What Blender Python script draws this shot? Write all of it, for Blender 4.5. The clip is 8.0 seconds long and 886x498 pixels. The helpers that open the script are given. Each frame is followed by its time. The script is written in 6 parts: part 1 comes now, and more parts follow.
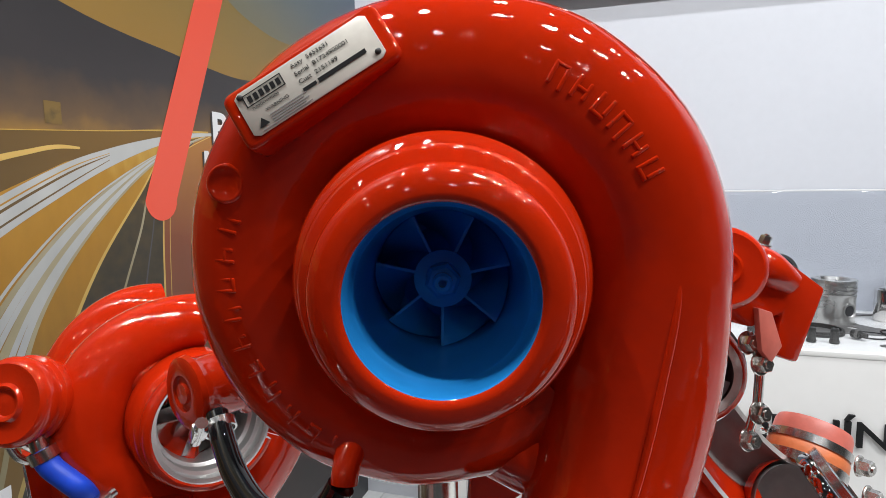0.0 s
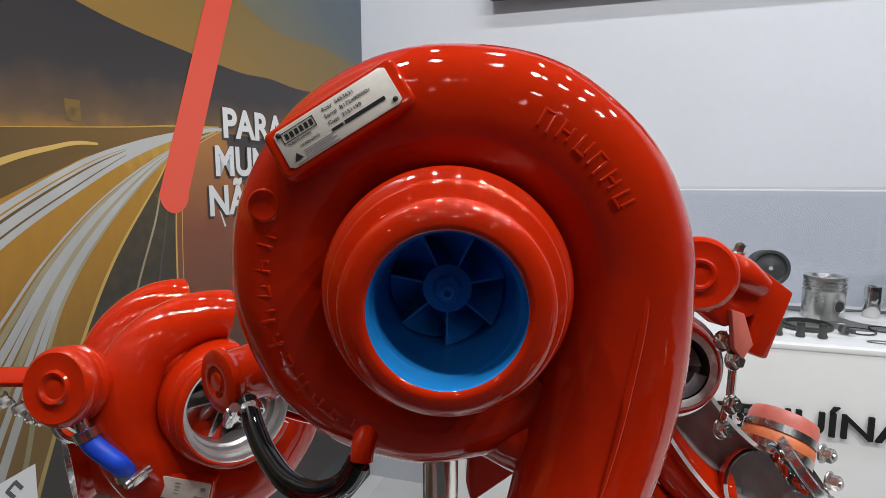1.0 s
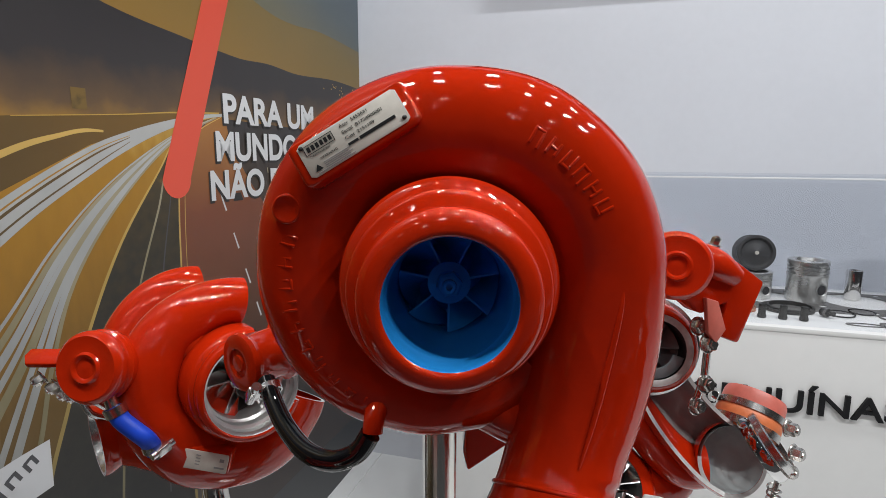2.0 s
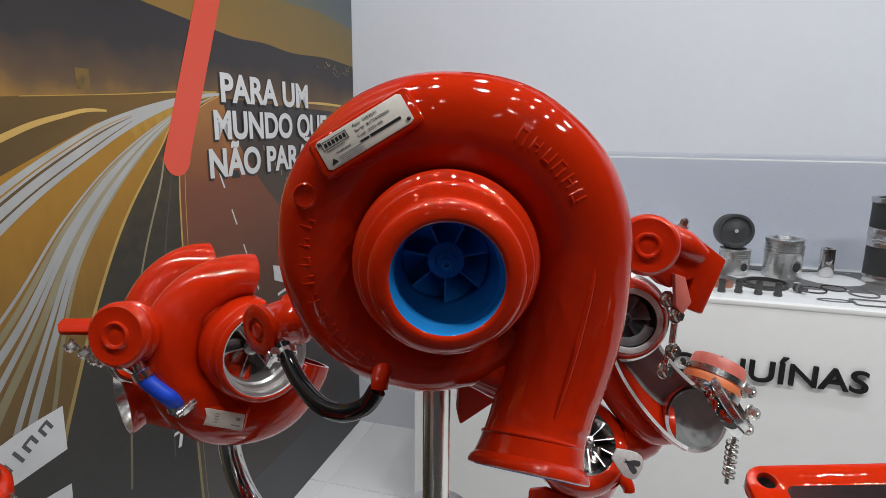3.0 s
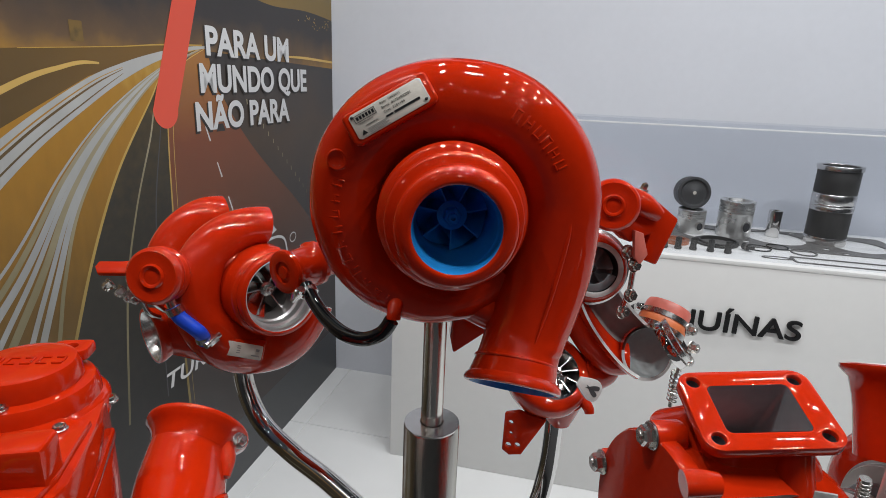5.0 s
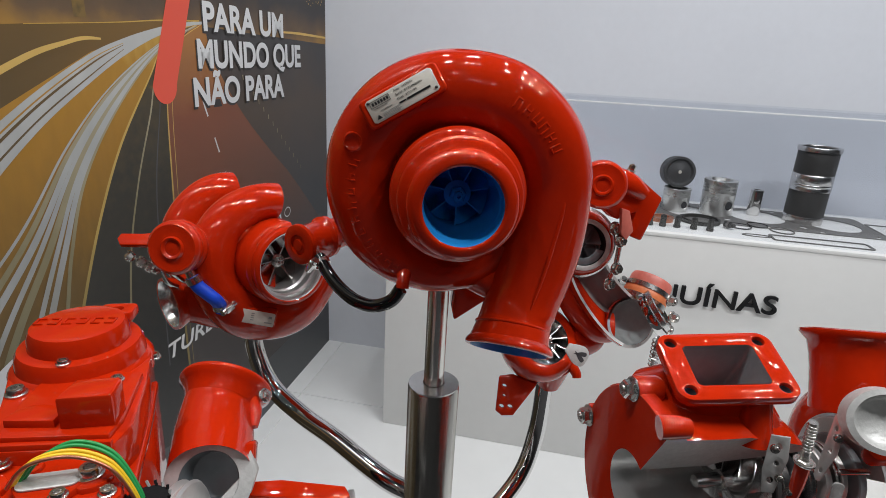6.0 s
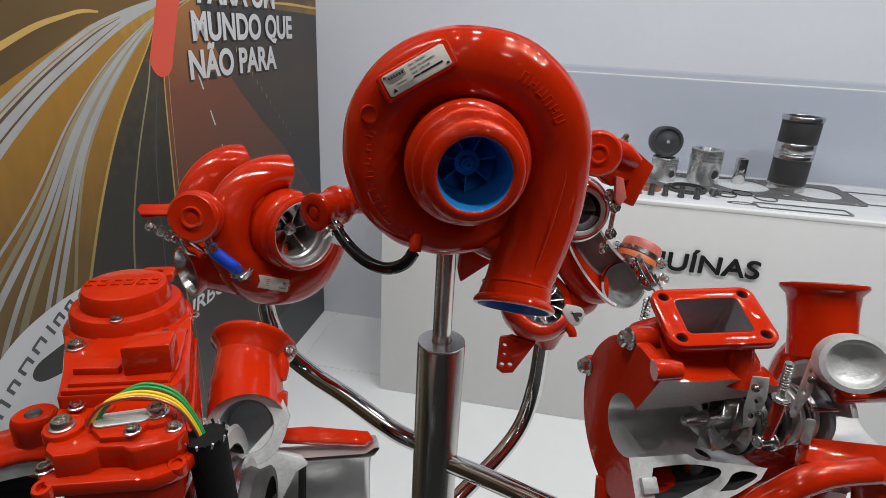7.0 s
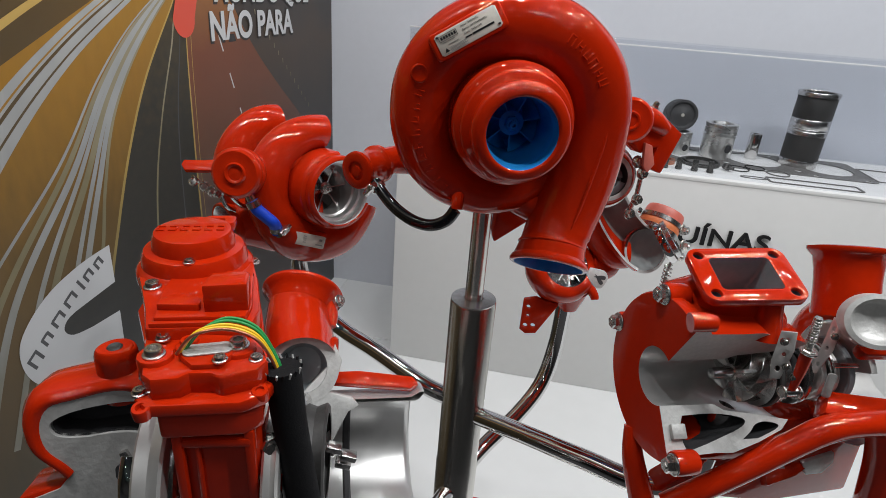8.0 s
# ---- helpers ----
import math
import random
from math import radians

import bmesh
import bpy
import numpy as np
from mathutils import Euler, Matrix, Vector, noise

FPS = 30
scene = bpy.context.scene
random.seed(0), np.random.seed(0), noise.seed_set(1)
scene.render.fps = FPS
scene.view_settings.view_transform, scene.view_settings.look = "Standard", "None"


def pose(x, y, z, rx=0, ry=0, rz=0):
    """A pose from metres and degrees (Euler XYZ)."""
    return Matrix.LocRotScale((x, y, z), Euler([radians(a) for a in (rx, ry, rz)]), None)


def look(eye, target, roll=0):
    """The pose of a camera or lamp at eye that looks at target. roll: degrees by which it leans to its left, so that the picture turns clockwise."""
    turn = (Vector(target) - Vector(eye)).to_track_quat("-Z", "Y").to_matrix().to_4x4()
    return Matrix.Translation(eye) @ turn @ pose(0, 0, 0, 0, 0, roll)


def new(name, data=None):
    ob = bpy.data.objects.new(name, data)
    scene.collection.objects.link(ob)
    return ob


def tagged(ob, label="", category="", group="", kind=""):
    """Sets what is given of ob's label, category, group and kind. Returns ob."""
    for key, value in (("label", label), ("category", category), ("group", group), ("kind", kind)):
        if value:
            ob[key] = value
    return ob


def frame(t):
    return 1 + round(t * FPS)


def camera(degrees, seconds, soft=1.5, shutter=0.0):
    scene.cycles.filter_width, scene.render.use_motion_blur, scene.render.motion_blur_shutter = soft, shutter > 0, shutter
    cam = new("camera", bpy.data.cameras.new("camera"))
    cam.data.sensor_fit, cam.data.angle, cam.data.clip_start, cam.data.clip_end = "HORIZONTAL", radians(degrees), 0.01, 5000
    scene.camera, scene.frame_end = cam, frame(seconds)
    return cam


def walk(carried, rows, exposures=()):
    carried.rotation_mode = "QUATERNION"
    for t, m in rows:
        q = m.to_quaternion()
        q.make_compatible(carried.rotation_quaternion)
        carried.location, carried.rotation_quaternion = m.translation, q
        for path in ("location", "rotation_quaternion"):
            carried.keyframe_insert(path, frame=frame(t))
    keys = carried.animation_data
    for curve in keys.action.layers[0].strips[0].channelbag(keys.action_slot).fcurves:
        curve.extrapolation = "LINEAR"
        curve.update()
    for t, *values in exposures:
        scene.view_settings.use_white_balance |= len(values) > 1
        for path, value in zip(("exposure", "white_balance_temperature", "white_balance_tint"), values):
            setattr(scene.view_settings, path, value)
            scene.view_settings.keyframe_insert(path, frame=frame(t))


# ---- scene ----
cam = camera(75.8, 8.0, soft=0.5)
PATH = [
    (0, (0.0025, -0.2325, 1.165), (-0.0213, 2.2512, 0.8887), -0.7),
    (0.5, (0.0037, -0.255, 1.1738), (-0.0187, 2.2275, 0.8712), -0.4),
    (1, (0.0013, -0.2737, 1.1825), (-0.03, 2.205, 0.8563), -0.1),
    (1.5, (-0.0013, -0.2888, 1.19), (-0.02, 2.1838, 0.8225), 0.0),
    (3, (-0.0075, -0.3613, 1.2112), (0.0287, 2.0838, 0.6937), 0.6),
    (3.5, (-0.0137, -0.3825, 1.2137), (0.0612, 2.0488, 0.6362), 0.8),
    (4, (-0.0225, -0.4062, 1.2187), (0.0762, 2.0162, 0.6063), 1.0),
    (4.5, (-0.0312, -0.425, 1.2237), (0.1125, 1.9825, 0.5637), 1.7),
    (6, (-0.06, -0.4888, 1.2412), (0.1787, 1.8675, 0.44), 3.2),
    (6.5, (-0.0713, -0.5112, 1.245), (0.2025, 1.8175, 0.3787), 3.3),
    (7, (-0.0863, -0.5263, 1.2462), (0.2088, 1.7825, 0.335), 3.1),
    (7.5, (-0.1087, -0.5388, 1.2437), (0.185, 1.7512, 0.285), 3.5),
    (8, (-0.1313, -0.55, 1.2375), (0.1663, 1.7125, 0.2175), 4.4),
]
walk(cam, [(t, look(eye, target, roll)) for t, eye, target, roll in PATH], [(0.0, 0.44), (1.0, 0.18), (1.7, 0.07), (3.0, 0.02), (8.0, -0.06)])

# ---- world and light ----
world = bpy.data.worlds.new("hall")
world.use_nodes = True
scene.world = world
world.node_tree.nodes["Background"].inputs[0].default_value = (0.9, 0.94, 1.0, 1)
world.node_tree.nodes["Background"].inputs[1].default_value = 0.35
scene.view_settings.exposure = 0.0

BOOTH = pose(-0.067, 1.228, 0, 0, 0, -16.68)   # x along the pedestal's front, y into the booth


def ceiling_lamp(x, y, z, watts, size=0.12):
    lamp = bpy.data.lights.new("spot_and_fill", "AREA")
    lamp.energy, lamp.size, lamp.color = watts, size, (0.98, 0.99, 1.0)
    ob = new("ceiling_spot_and_fill", lamp)
    ob.matrix_world = BOOTH @ look((x, y, z), (x, y + 0.001, 0))
    return ob


for k, watts in enumerate((17, 7, 5.5, 9, 13.5, 14, 12)):
    ceiling_lamp(-0.25 + 0.5 * k, -1.5, 3.1, watts, 0.07)
for k in range(9):
    ceiling_lamp(-1.5 + 0.5 * k, -0.42, 3.1, 4.5, 0.07)
# unseen rows added out in the hall: front fill and extra highlights
for k in range(5):
    ceiling_lamp(-1.0 + 0.9 * k, -3.2, 3.1, 2.0, 0.08)
    ceiling_lamp(-2.0 + 1.3 * k, -5.0, 3.1, 1.8, 0.12)


# ---- materials ----
def material(name, colour, rough=0.5, metal=0.0, coat=0.0, bump=0.0, scale=60.0, vary=0.12, stretch=(1, 1, 1), spec=0.5):
    m = bpy.data.materials.new(name)
    m.use_nodes = True
    nt = m.node_tree
    b = nt.nodes["Principled BSDF"]
    b.inputs["Roughness"].default_value = rough
    b.inputs["Metallic"].default_value = metal
    b.inputs["Coat Weight"].default_value = coat
    b.inputs["Coat Roughness"].default_value = 0.012
    b.inputs["Specular IOR Level"].default_value = spec
    tc = nt.nodes.new("ShaderNodeTexCoord")
    mp = nt.nodes.new("ShaderNodeMapping")
    mp.inputs["Scale"].default_value = stretch
    nt.links.new(tc.outputs["Object"], mp.inputs["Vector"])
    n1 = nt.nodes.new("ShaderNodeTexNoise")
    n1.inputs["Scale"].default_value = scale
    n1.inputs["Detail"].default_value = 4
    n2 = nt.nodes.new("ShaderNodeTexNoise")
    n2.inputs["Scale"].default_value = scale * 0.13
    for n in (n1, n2):
        nt.links.new(mp.outputs[0], n.inputs["Vector"])
    add = nt.nodes.new("ShaderNodeMath")
    add.operation = "ADD"
    nt.links.new(n1.outputs["Fac"], add.inputs[0])
    nt.links.new(n2.outputs["Fac"], add.inputs[1])
    rng = nt.nodes.new("ShaderNodeMapRange")
    rng.inputs["From Min"].default_value, rng.inputs["From Max"].default_value = 0.6, 1.4
    nt.links.new(add.outputs[0], rng.inputs["Value"])
    mix = nt.nodes.new("ShaderNodeMix")
    mix.data_type = "RGBA"
    lo = [c * (1 - vary) for c in colour]
    hi = [min(1, c * (1 + vary)) for c in colour]
    mix.inputs["A"].default_value = (*lo, 1)
    mix.inputs["B"].default_value = (*hi, 1)
    nt.links.new(rng.outputs[0], mix.inputs["Factor"])
    nt.links.new(mix.outputs["Result"], b.inputs["Base Color"])
    rr = nt.nodes.new("ShaderNodeMapRange")
    rr.inputs["To Min"].default_value, rr.inputs["To Max"].default_value = max(0.02, rough * 0.8), min(1, rough * 1.25)
    nt.links.new(n2.outputs["Fac"], rr.inputs["Value"])
    nt.links.new(rr.outputs[0], b.inputs["Roughness"])
    if bump:
        bp = nt.nodes.new("ShaderNodeBump")
        bp.inputs["Strength"].default_value = bump
        bp.inputs["Distance"].default_value = 0.002
        nt.links.new(n1.outputs["Fac"], bp.inputs["Height"])
        nt.links.new(bp.outputs[0], b.inputs["Normal"])
    if coat:
        bc = nt.nodes.new("ShaderNodeBump")
        bc.inputs["Strength"].default_value = 0.1
        bc.inputs["Distance"].default_value = 0.003
        nt.links.new(n2.outputs["Fac"], bc.inputs["Height"])
        if bump:
            nt.links.new(bp.outputs[0], bc.inputs["Normal"])
        nt.links.new(bc.outputs[0], b.inputs["Coat Normal"])
    return m


RED = material("red_enamel", (0.47, 0.0195, 0.0025), 0.5, coat=1.0, bump=0.1, scale=150, vary=0.06, spec=0.0)
BLUE = material("blue_enamel", (0.014, 0.23, 0.6), 0.35, coat=0.5, bump=0.05, scale=90, vary=0.1)
CASTING = material("bare_casting", (0.42, 0.42, 0.41), 0.5, metal=0.35, bump=0.25, scale=220, vary=0.18)
# near-black for dark parts, and for shade put into the colour of hollows
DARK = material("dark_part_and_shade", (0.035, 0.035, 0.038), 0.6, bump=0.2, scale=150)
STEEL = material("machined_steel", (0.62, 0.61, 0.6), 0.24, metal=1.0, bump=0.05, scale=160, vary=0.15)
CHROME = material("chrome", (0.66, 0.65, 0.64), 0.06, metal=1.0, scale=40, vary=0.05)
BRUSHED = material("brushed_steel", (0.72, 0.7, 0.66), 0.2, metal=1.0, bump=0.08, scale=60, vary=0.12, stretch=(8, 8, 0.5))
ZINC = material("zinc_plated", (0.6, 0.58, 0.55), 0.25, metal=1.0, bump=0.1, scale=300, vary=0.2)
RUBBER = material("black_rubber", (0.004, 0.004, 0.005), 0.6, coat=1.0, bump=0.02, scale=120, spec=0.03)
SLEEVE = material("black_sleeve", (0.006, 0.006, 0.007), 0.8, bump=0.2, scale=700, spec=0.2)
BLUEHOSE = material("blue_silicone", (0.01, 0.07, 0.62), 0.4, bump=0.05, scale=90)
PLATE = material("label_plate", (0.66, 0.62, 0.55), 0.4, metal=0.25, bump=0.05, scale=200, vary=0.08)
INK = material("ink", (0.012, 0.012, 0.013), 0.7, spec=0.2)
GREYINK = material("grey_ink", (0.28, 0.27, 0.26), 0.6)
WHITE = material("white_laminate", (0.76, 0.76, 0.75), 0.35, bump=0.02, scale=30, vary=0.02)
WALL = material("white_wall_paint", (0.68, 0.7, 0.755), 0.55, bump=0.03, scale=40, vary=0.02)
FLOOR = material("white_gloss_floor", (0.78, 0.79, 0.79), 0.22, bump=0.02, scale=12, vary=0.03)
CEIL = material("dark_ceiling", (0.1, 0.1, 0.11), 0.8)
# for the added dark floor out of view
UNSEEN_DARK = material("unseen_dark_floor", (0.055, 0.055, 0.057), 0.9, bump=0.4, scale=300, vary=0.3)
FARWALL = material("hall_wall", (0.09, 0.088, 0.087), 0.7, vary=0.3, scale=3)
BLACKPLASTIC = material("black_plastic", (0.015, 0.015, 0.017), 0.25)
SCREEN = material("screen_glass", (0.02, 0.02, 0.025), 0.08)
COPPER = material("copper_ring", (0.5, 0.2, 0.12), 0.3, metal=0.8)
ORANGE = material("orange_silicone", (0.72, 0.2, 0.07), 0.45, bump=0.1, scale=150)
PINK = material("faded_red_silicone", (0.62, 0.16, 0.12), 0.4, bump=0.1, scale=150)
PHOSPHATE = material("black_phosphate", (0.035, 0.034, 0.033), 0.5, bump=0.2, scale=160, vary=0.3)
YELLOWWIRE = material("yellow_wire", (0.8, 0.5, 0.02), 0.4)
GREENWIRE = material("green_wire", (0.02, 0.28, 0.07), 0.4)


def acrylic():
    """Clear sheet: light goes straight through, a little is mirrored."""
    m = bpy.data.materials.new("clear_acrylic")
    m.use_nodes = True
    nt = m.node_tree
    nt.nodes.remove(nt.nodes["Principled BSDF"])
    clear, gloss, mix = nt.nodes.new("ShaderNodeBsdfTransparent"), nt.nodes.new("ShaderNodeBsdfGlossy"), nt.nodes.new("ShaderNodeMixShader")
    clear.inputs["Color"].default_value = (0.955, 0.965, 0.98, 1)
    gloss.inputs["Roughness"].default_value = 0.03
    mix.inputs[0].default_value = 0.045
    nt.links.new(clear.outputs[0], mix.inputs[1])
    nt.links.new(gloss.outputs[0], mix.inputs[2])
    nt.links.new(mix.outputs[0], nt.nodes["Material Output"].inputs["Surface"])
    return m


ACRYLIC = acrylic()


# ---- building helpers ----
def part(name, bm, mat, parent=None, label="", smooth=40):
    me = bpy.data.meshes.new(name)
    bmesh.ops.recalc_face_normals(bm, faces=bm.faces)
    for f in bm.faces:
        f.smooth = True
    lim = radians(smooth)
    for e in bm.edges:
        if len(e.link_faces) == 2 and e.calc_face_angle(0) > lim:
            e.smooth = False
    bm.to_mesh(me)
    bm.free()
    me.materials.append(mat)
    ob = new(name, me)
    if parent:
        ob.parent = parent
    if label:
        tagged(ob, label)
    return ob


def thing(name, m, label, category, group="", kind=""):
    ob = new(name)
    ob.empty_display_size = 0.05
    ob.matrix_world = m
    return tagged(ob, label, category, group, kind)


def axis(origin, direction, up=(0, 0, 1)):
    """A frame whose z runs along direction."""
    z = Vector(direction).normalized()
    y = Vector(up) - z * z.dot(Vector(up))
    if y.length < 1e-4:
        y = Vector((0, 1, 0)) - z * z.y
    y.normalize()
    x = y.cross(z)
    return Matrix.Translation(origin) @ Matrix((x, y, z)).transposed().to_4x4()


def lathe(prof, m=Matrix(), seg=48, a0=0.0, a1=360.0, bm=None, caps=False):
    """Turns (r, z) about m's z axis. With a0..a1 short of a full turn, caps closes the two cut faces."""
    bm = bm or bmesh.new()
    full = abs(a1 - a0) >= 359.9
    n = seg if full else seg + 1
    rings = []
    for i in range(n):
        a = radians(a0 + (a1 - a0) * i / seg)
        rings.append([bm.verts.new(m @ Vector((max(r, 1e-5) * math.cos(a), max(r, 1e-5) * math.sin(a), z))) for r, z in prof])
    for i in range(n if full else n - 1):
        p, q = rings[i], rings[(i + 1) % n]
        for j in range(len(prof) - 1):
            bm.faces.new((p[j], q[j], q[j + 1], p[j + 1]))
    if caps and not full:
        bm.faces.new(rings[0])
        bm.faces.new(rings[-1])
    return bm


def smooth_path(pts, n=8):
    """Catmull-Rom through points of any dimension."""
    pts = [tuple(p) for p in pts]
    ext = [pts[0]] + pts + [pts[-1]]
    out = []
    for i in range(1, len(ext) - 2):
        p0, p1, p2, p3 = ext[i - 1:i + 3]
        for k in range(n):
            t = k / n
            out.append(tuple(0.5 * ((2 * b) + (c - a) * t + (2 * a - 5 * b + 4 * c - d) * t * t + (3 * b - a - 3 * c + d) * t ** 3)
                             for a, b, c, d in zip(p0, p1, p2, p3)))
    out.append(pts[-1])
    return out


def tube(pts, r, seg=20, n=8, bm=None, cap=True, squash=None):
    """A round tube through pts; r is one radius or one for each point."""
    bm = bm or bmesh.new()
    rs = r if isinstance(r, (list, tuple)) else [r] * len(pts)
    path = smooth_path([(*p, q) for p, q in zip(pts, rs)], n)
    up = None
    rings = []
    for i, p in enumerate(path):
        a, b = Vector(path[max(i - 1, 0)][:3]), Vector(path[min(i + 1, len(path) - 1)][:3])
        d = (b - a).normalized()
        if up is None:
            up = d.orthogonal().normalized()
        up = (up - d * up.dot(d)).normalized()
        side = d.cross(up)
        rings.append([bm.verts.new(Vector(p[:3]) + (up * math.cos(2 * math.pi * k / seg) + side * math.sin(2 * math.pi * k / seg)) * p[3]) for k in range(seg)])
    for p, q in zip(rings, rings[1:]):
        for k in range(seg):
            bm.faces.new((p[k], p[(k + 1) % seg], q[(k + 1) % seg], q[k]))
    if cap:
        bm.faces.new(rings[0])
        bm.faces.new(rings[-1])
    return bm


def box(size, m=Matrix(), bevel=0.0, bm=None, seg=2):
    new_bm = bmesh.new()
    bmesh.ops.create_cube(new_bm, size=1.0, matrix=Matrix.Diagonal((*size, 1)))
    if bevel:
        bmesh.ops.bevel(new_bm, geom=new_bm.edges[:], offset=bevel, segments=seg, affect="EDGES", profile=0.5)
    new_bm.transform(m)
    if bm is None:
        return new_bm
    return join(bm, new_bm)


def join(bm, other):
    me = bpy.data.meshes.new("temp")
    other.to_mesh(me)
    other.free()
    bm.from_mesh(me)
    bpy.data.meshes.remove(me)
    return bm


def prism(outline, depth, m=Matrix(), bevel=0.0, holes=()):
    """A plate of that outline in m's xy plane, from z = 0 to depth; holes are (x, y, r)."""
    bm = bmesh.new()
    vs = [bm.verts.new((x, y, 0)) for x, y in outline]
    es = [bm.edges.new((vs[i], vs[(i + 1) % len(vs)])) for i in range(len(vs))]
    for hx, hy, hr in holes:
        hv = [bm.verts.new((hx + hr * math.cos(2 * math.pi * k / 14), hy + hr * math.sin(2 * math.pi * k / 14), 0)) for k in range(14)]
        es += [bm.edges.new((hv[k], hv[(k + 1) % 14])) for k in range(14)]
    if holes:
        bmesh.ops.triangle_fill(bm, use_beauty=True, edges=es)
    else:
        bm.faces.new(vs)
    ret = bmesh.ops.extrude_face_region(bm, geom=bm.faces[:])
    bmesh.ops.translate(bm, verts=[g for g in ret["geom"] if isinstance(g, bmesh.types.BMVert)], vec=(0, 0, depth))
    bmesh.ops.recalc_face_normals(bm, faces=bm.faces)
    if bevel:
        geo = [e for e in bm.edges if len(e.link_faces) == 2 and e.calc_face_angle(0) > 0.9]
        bmesh.ops.bevel(bm, geom=geo, offset=bevel, segments=2, affect="EDGES", profile=0.5)
    bm.transform(m)
    return bm


def rounded(w, h, r, n=5):
    out = []
    for cx, cy, a in ((w / 2 - r, h / 2 - r, 0), (-w / 2 + r, h / 2 - r, 90), (-w / 2 + r, -h / 2 + r, 180), (w / 2 - r, -h / 2 + r, 270)):
        for k in range(n + 1):
            t = radians(a + 90 * k / n)
            out.append((cx + r * math.cos(t), cy + r * math.sin(t)))
    return out


def arc_pts(r, a0, a1, n, cx=0.0, cy=0.0):
    return [(cx + r * math.cos(radians(a0 + (a1 - a0) * k / n)), cy + r * math.sin(radians(a0 + (a1 - a0) * k / n))) for k in range(n + 1)]


def bolt(parent, at, direction, r=0.006, h=0.006, name="bolt", washer=True):
    m = axis(at, direction)
    bm = bmesh.new()
    if washer:
        lathe([(0, 0), (r * 1.45, 0), (r * 1.5, 0.0008), (r * 1.4, 0.0016), (0, 0.0016)], m, 20, bm=bm)
    lathe([(r * 1.12, 0.001), (r * 1.12, h * 0.8), (r * 0.95, h), (0, h)], m, 6, bm=bm)
    lathe([(r * 0.55, h), (r * 0.5, h + 0.0012), (0, h + 0.0012)], m, 12, bm=bm)
    return part(name, bm, ZINC, parent, smooth=25)


def lettering(name, text, height, m, mat, parent=None, depth=0.0004, align="LEFT", bold=0.0, width=1.0, shear=0.0):
    """Text as a mesh; height is that of a capital letter, m the frame of its baseline's start."""
    cu = bpy.data.curves.new(name, "FONT")
    cu.body, cu.size, cu.align_x, cu.extrude, cu.offset, cu.shear = text, height / 0.69, align, depth, bold, shear
    ob = new(name, cu)
    dg = bpy.context.evaluated_depsgraph_get()
    me = bpy.data.meshes.new_from_object(ob.evaluated_get(dg))
    bpy.data.objects.remove(ob)
    me.transform(m @ Matrix.Diagonal((width, 1, 1, 1)))
    me.materials.clear()
    me.materials.append(mat)
    out = new(name, me)
    if parent:
        out.parent = parent
    return out


def interp(a, table):
    """Smooth value at angle a of a closed table of (degrees, value)."""
    a %= 360
    pts = table + [(table[0][0] + 360, table[0][1])]
    if a < pts[0][0]:
        a += 360
    for (x0, v0), (x1, v1) in zip(pts, pts[1:]):
        if x0 <= a <= x1:
            t = (a - x0) / (x1 - x0)
            t = t * t * (3 - 2 * t)
            return v0 + (v1 - v0) * t


def scroll(outer, tubes, neck, depth, m, seg=96, a0=0.0, a1=360.0, back=True, caps=False, bite=158):
    """A volute housing: neck is the (r, z) profile of the inlet, z towards the viewer; the scroll's outer radius and tube
    radius follow the tables by angle; depth is that of the tube's middle behind z = 0, one value or a table."""
    bm = bmesh.new()
    rings = []
    full = a1 - a0 >= 359.9
    for i in range(seg if full else seg + 1):
        a = a0 + (a1 - a0) * i / seg
        R, r = interp(a, outer), interp(a, tubes)
        rc = R - r
        yc = interp(a, depth) if isinstance(depth, list) else depth
        prof = list(neck)
        r0, z0 = neck[-1]
        # concave run from the neck to the tube
        join_a = radians(bite)
        jr, jz = rc + r * math.cos(join_a), -yc + r * math.sin(join_a)
        for k in range(1, 6):
            t = k / 6
            prof.append((r0 + (jr - r0) * t * t, z0 + (jz - z0) * (1 - (1 - t) ** 2)))
        for k in range(19):
            b = radians(bite - (bite + 100) * k / 18)
            prof.append((rc + r * math.cos(b), -yc + r * math.sin(b)))
        if back:
            prof.append((0.5 * rc, -yc - r * 0.95))
        c, s_ = math.cos(radians(a)), math.sin(radians(a))
        rings.append([bm.verts.new(m @ Vector((q * c, q * s_, z))) for q, z in prof])
    n = len(rings)
    for i in range(n if full else n - 1):
        p, q = rings[i], rings[(i + 1) % n]
        for j in range(len(p) - 1):
            bm.faces.new((p[j], p[j + 1], q[j + 1], q[j]))
    if caps and not full:
        bm.faces.new(rings[0])
        bm.faces.new(rings[-1])
    return bm


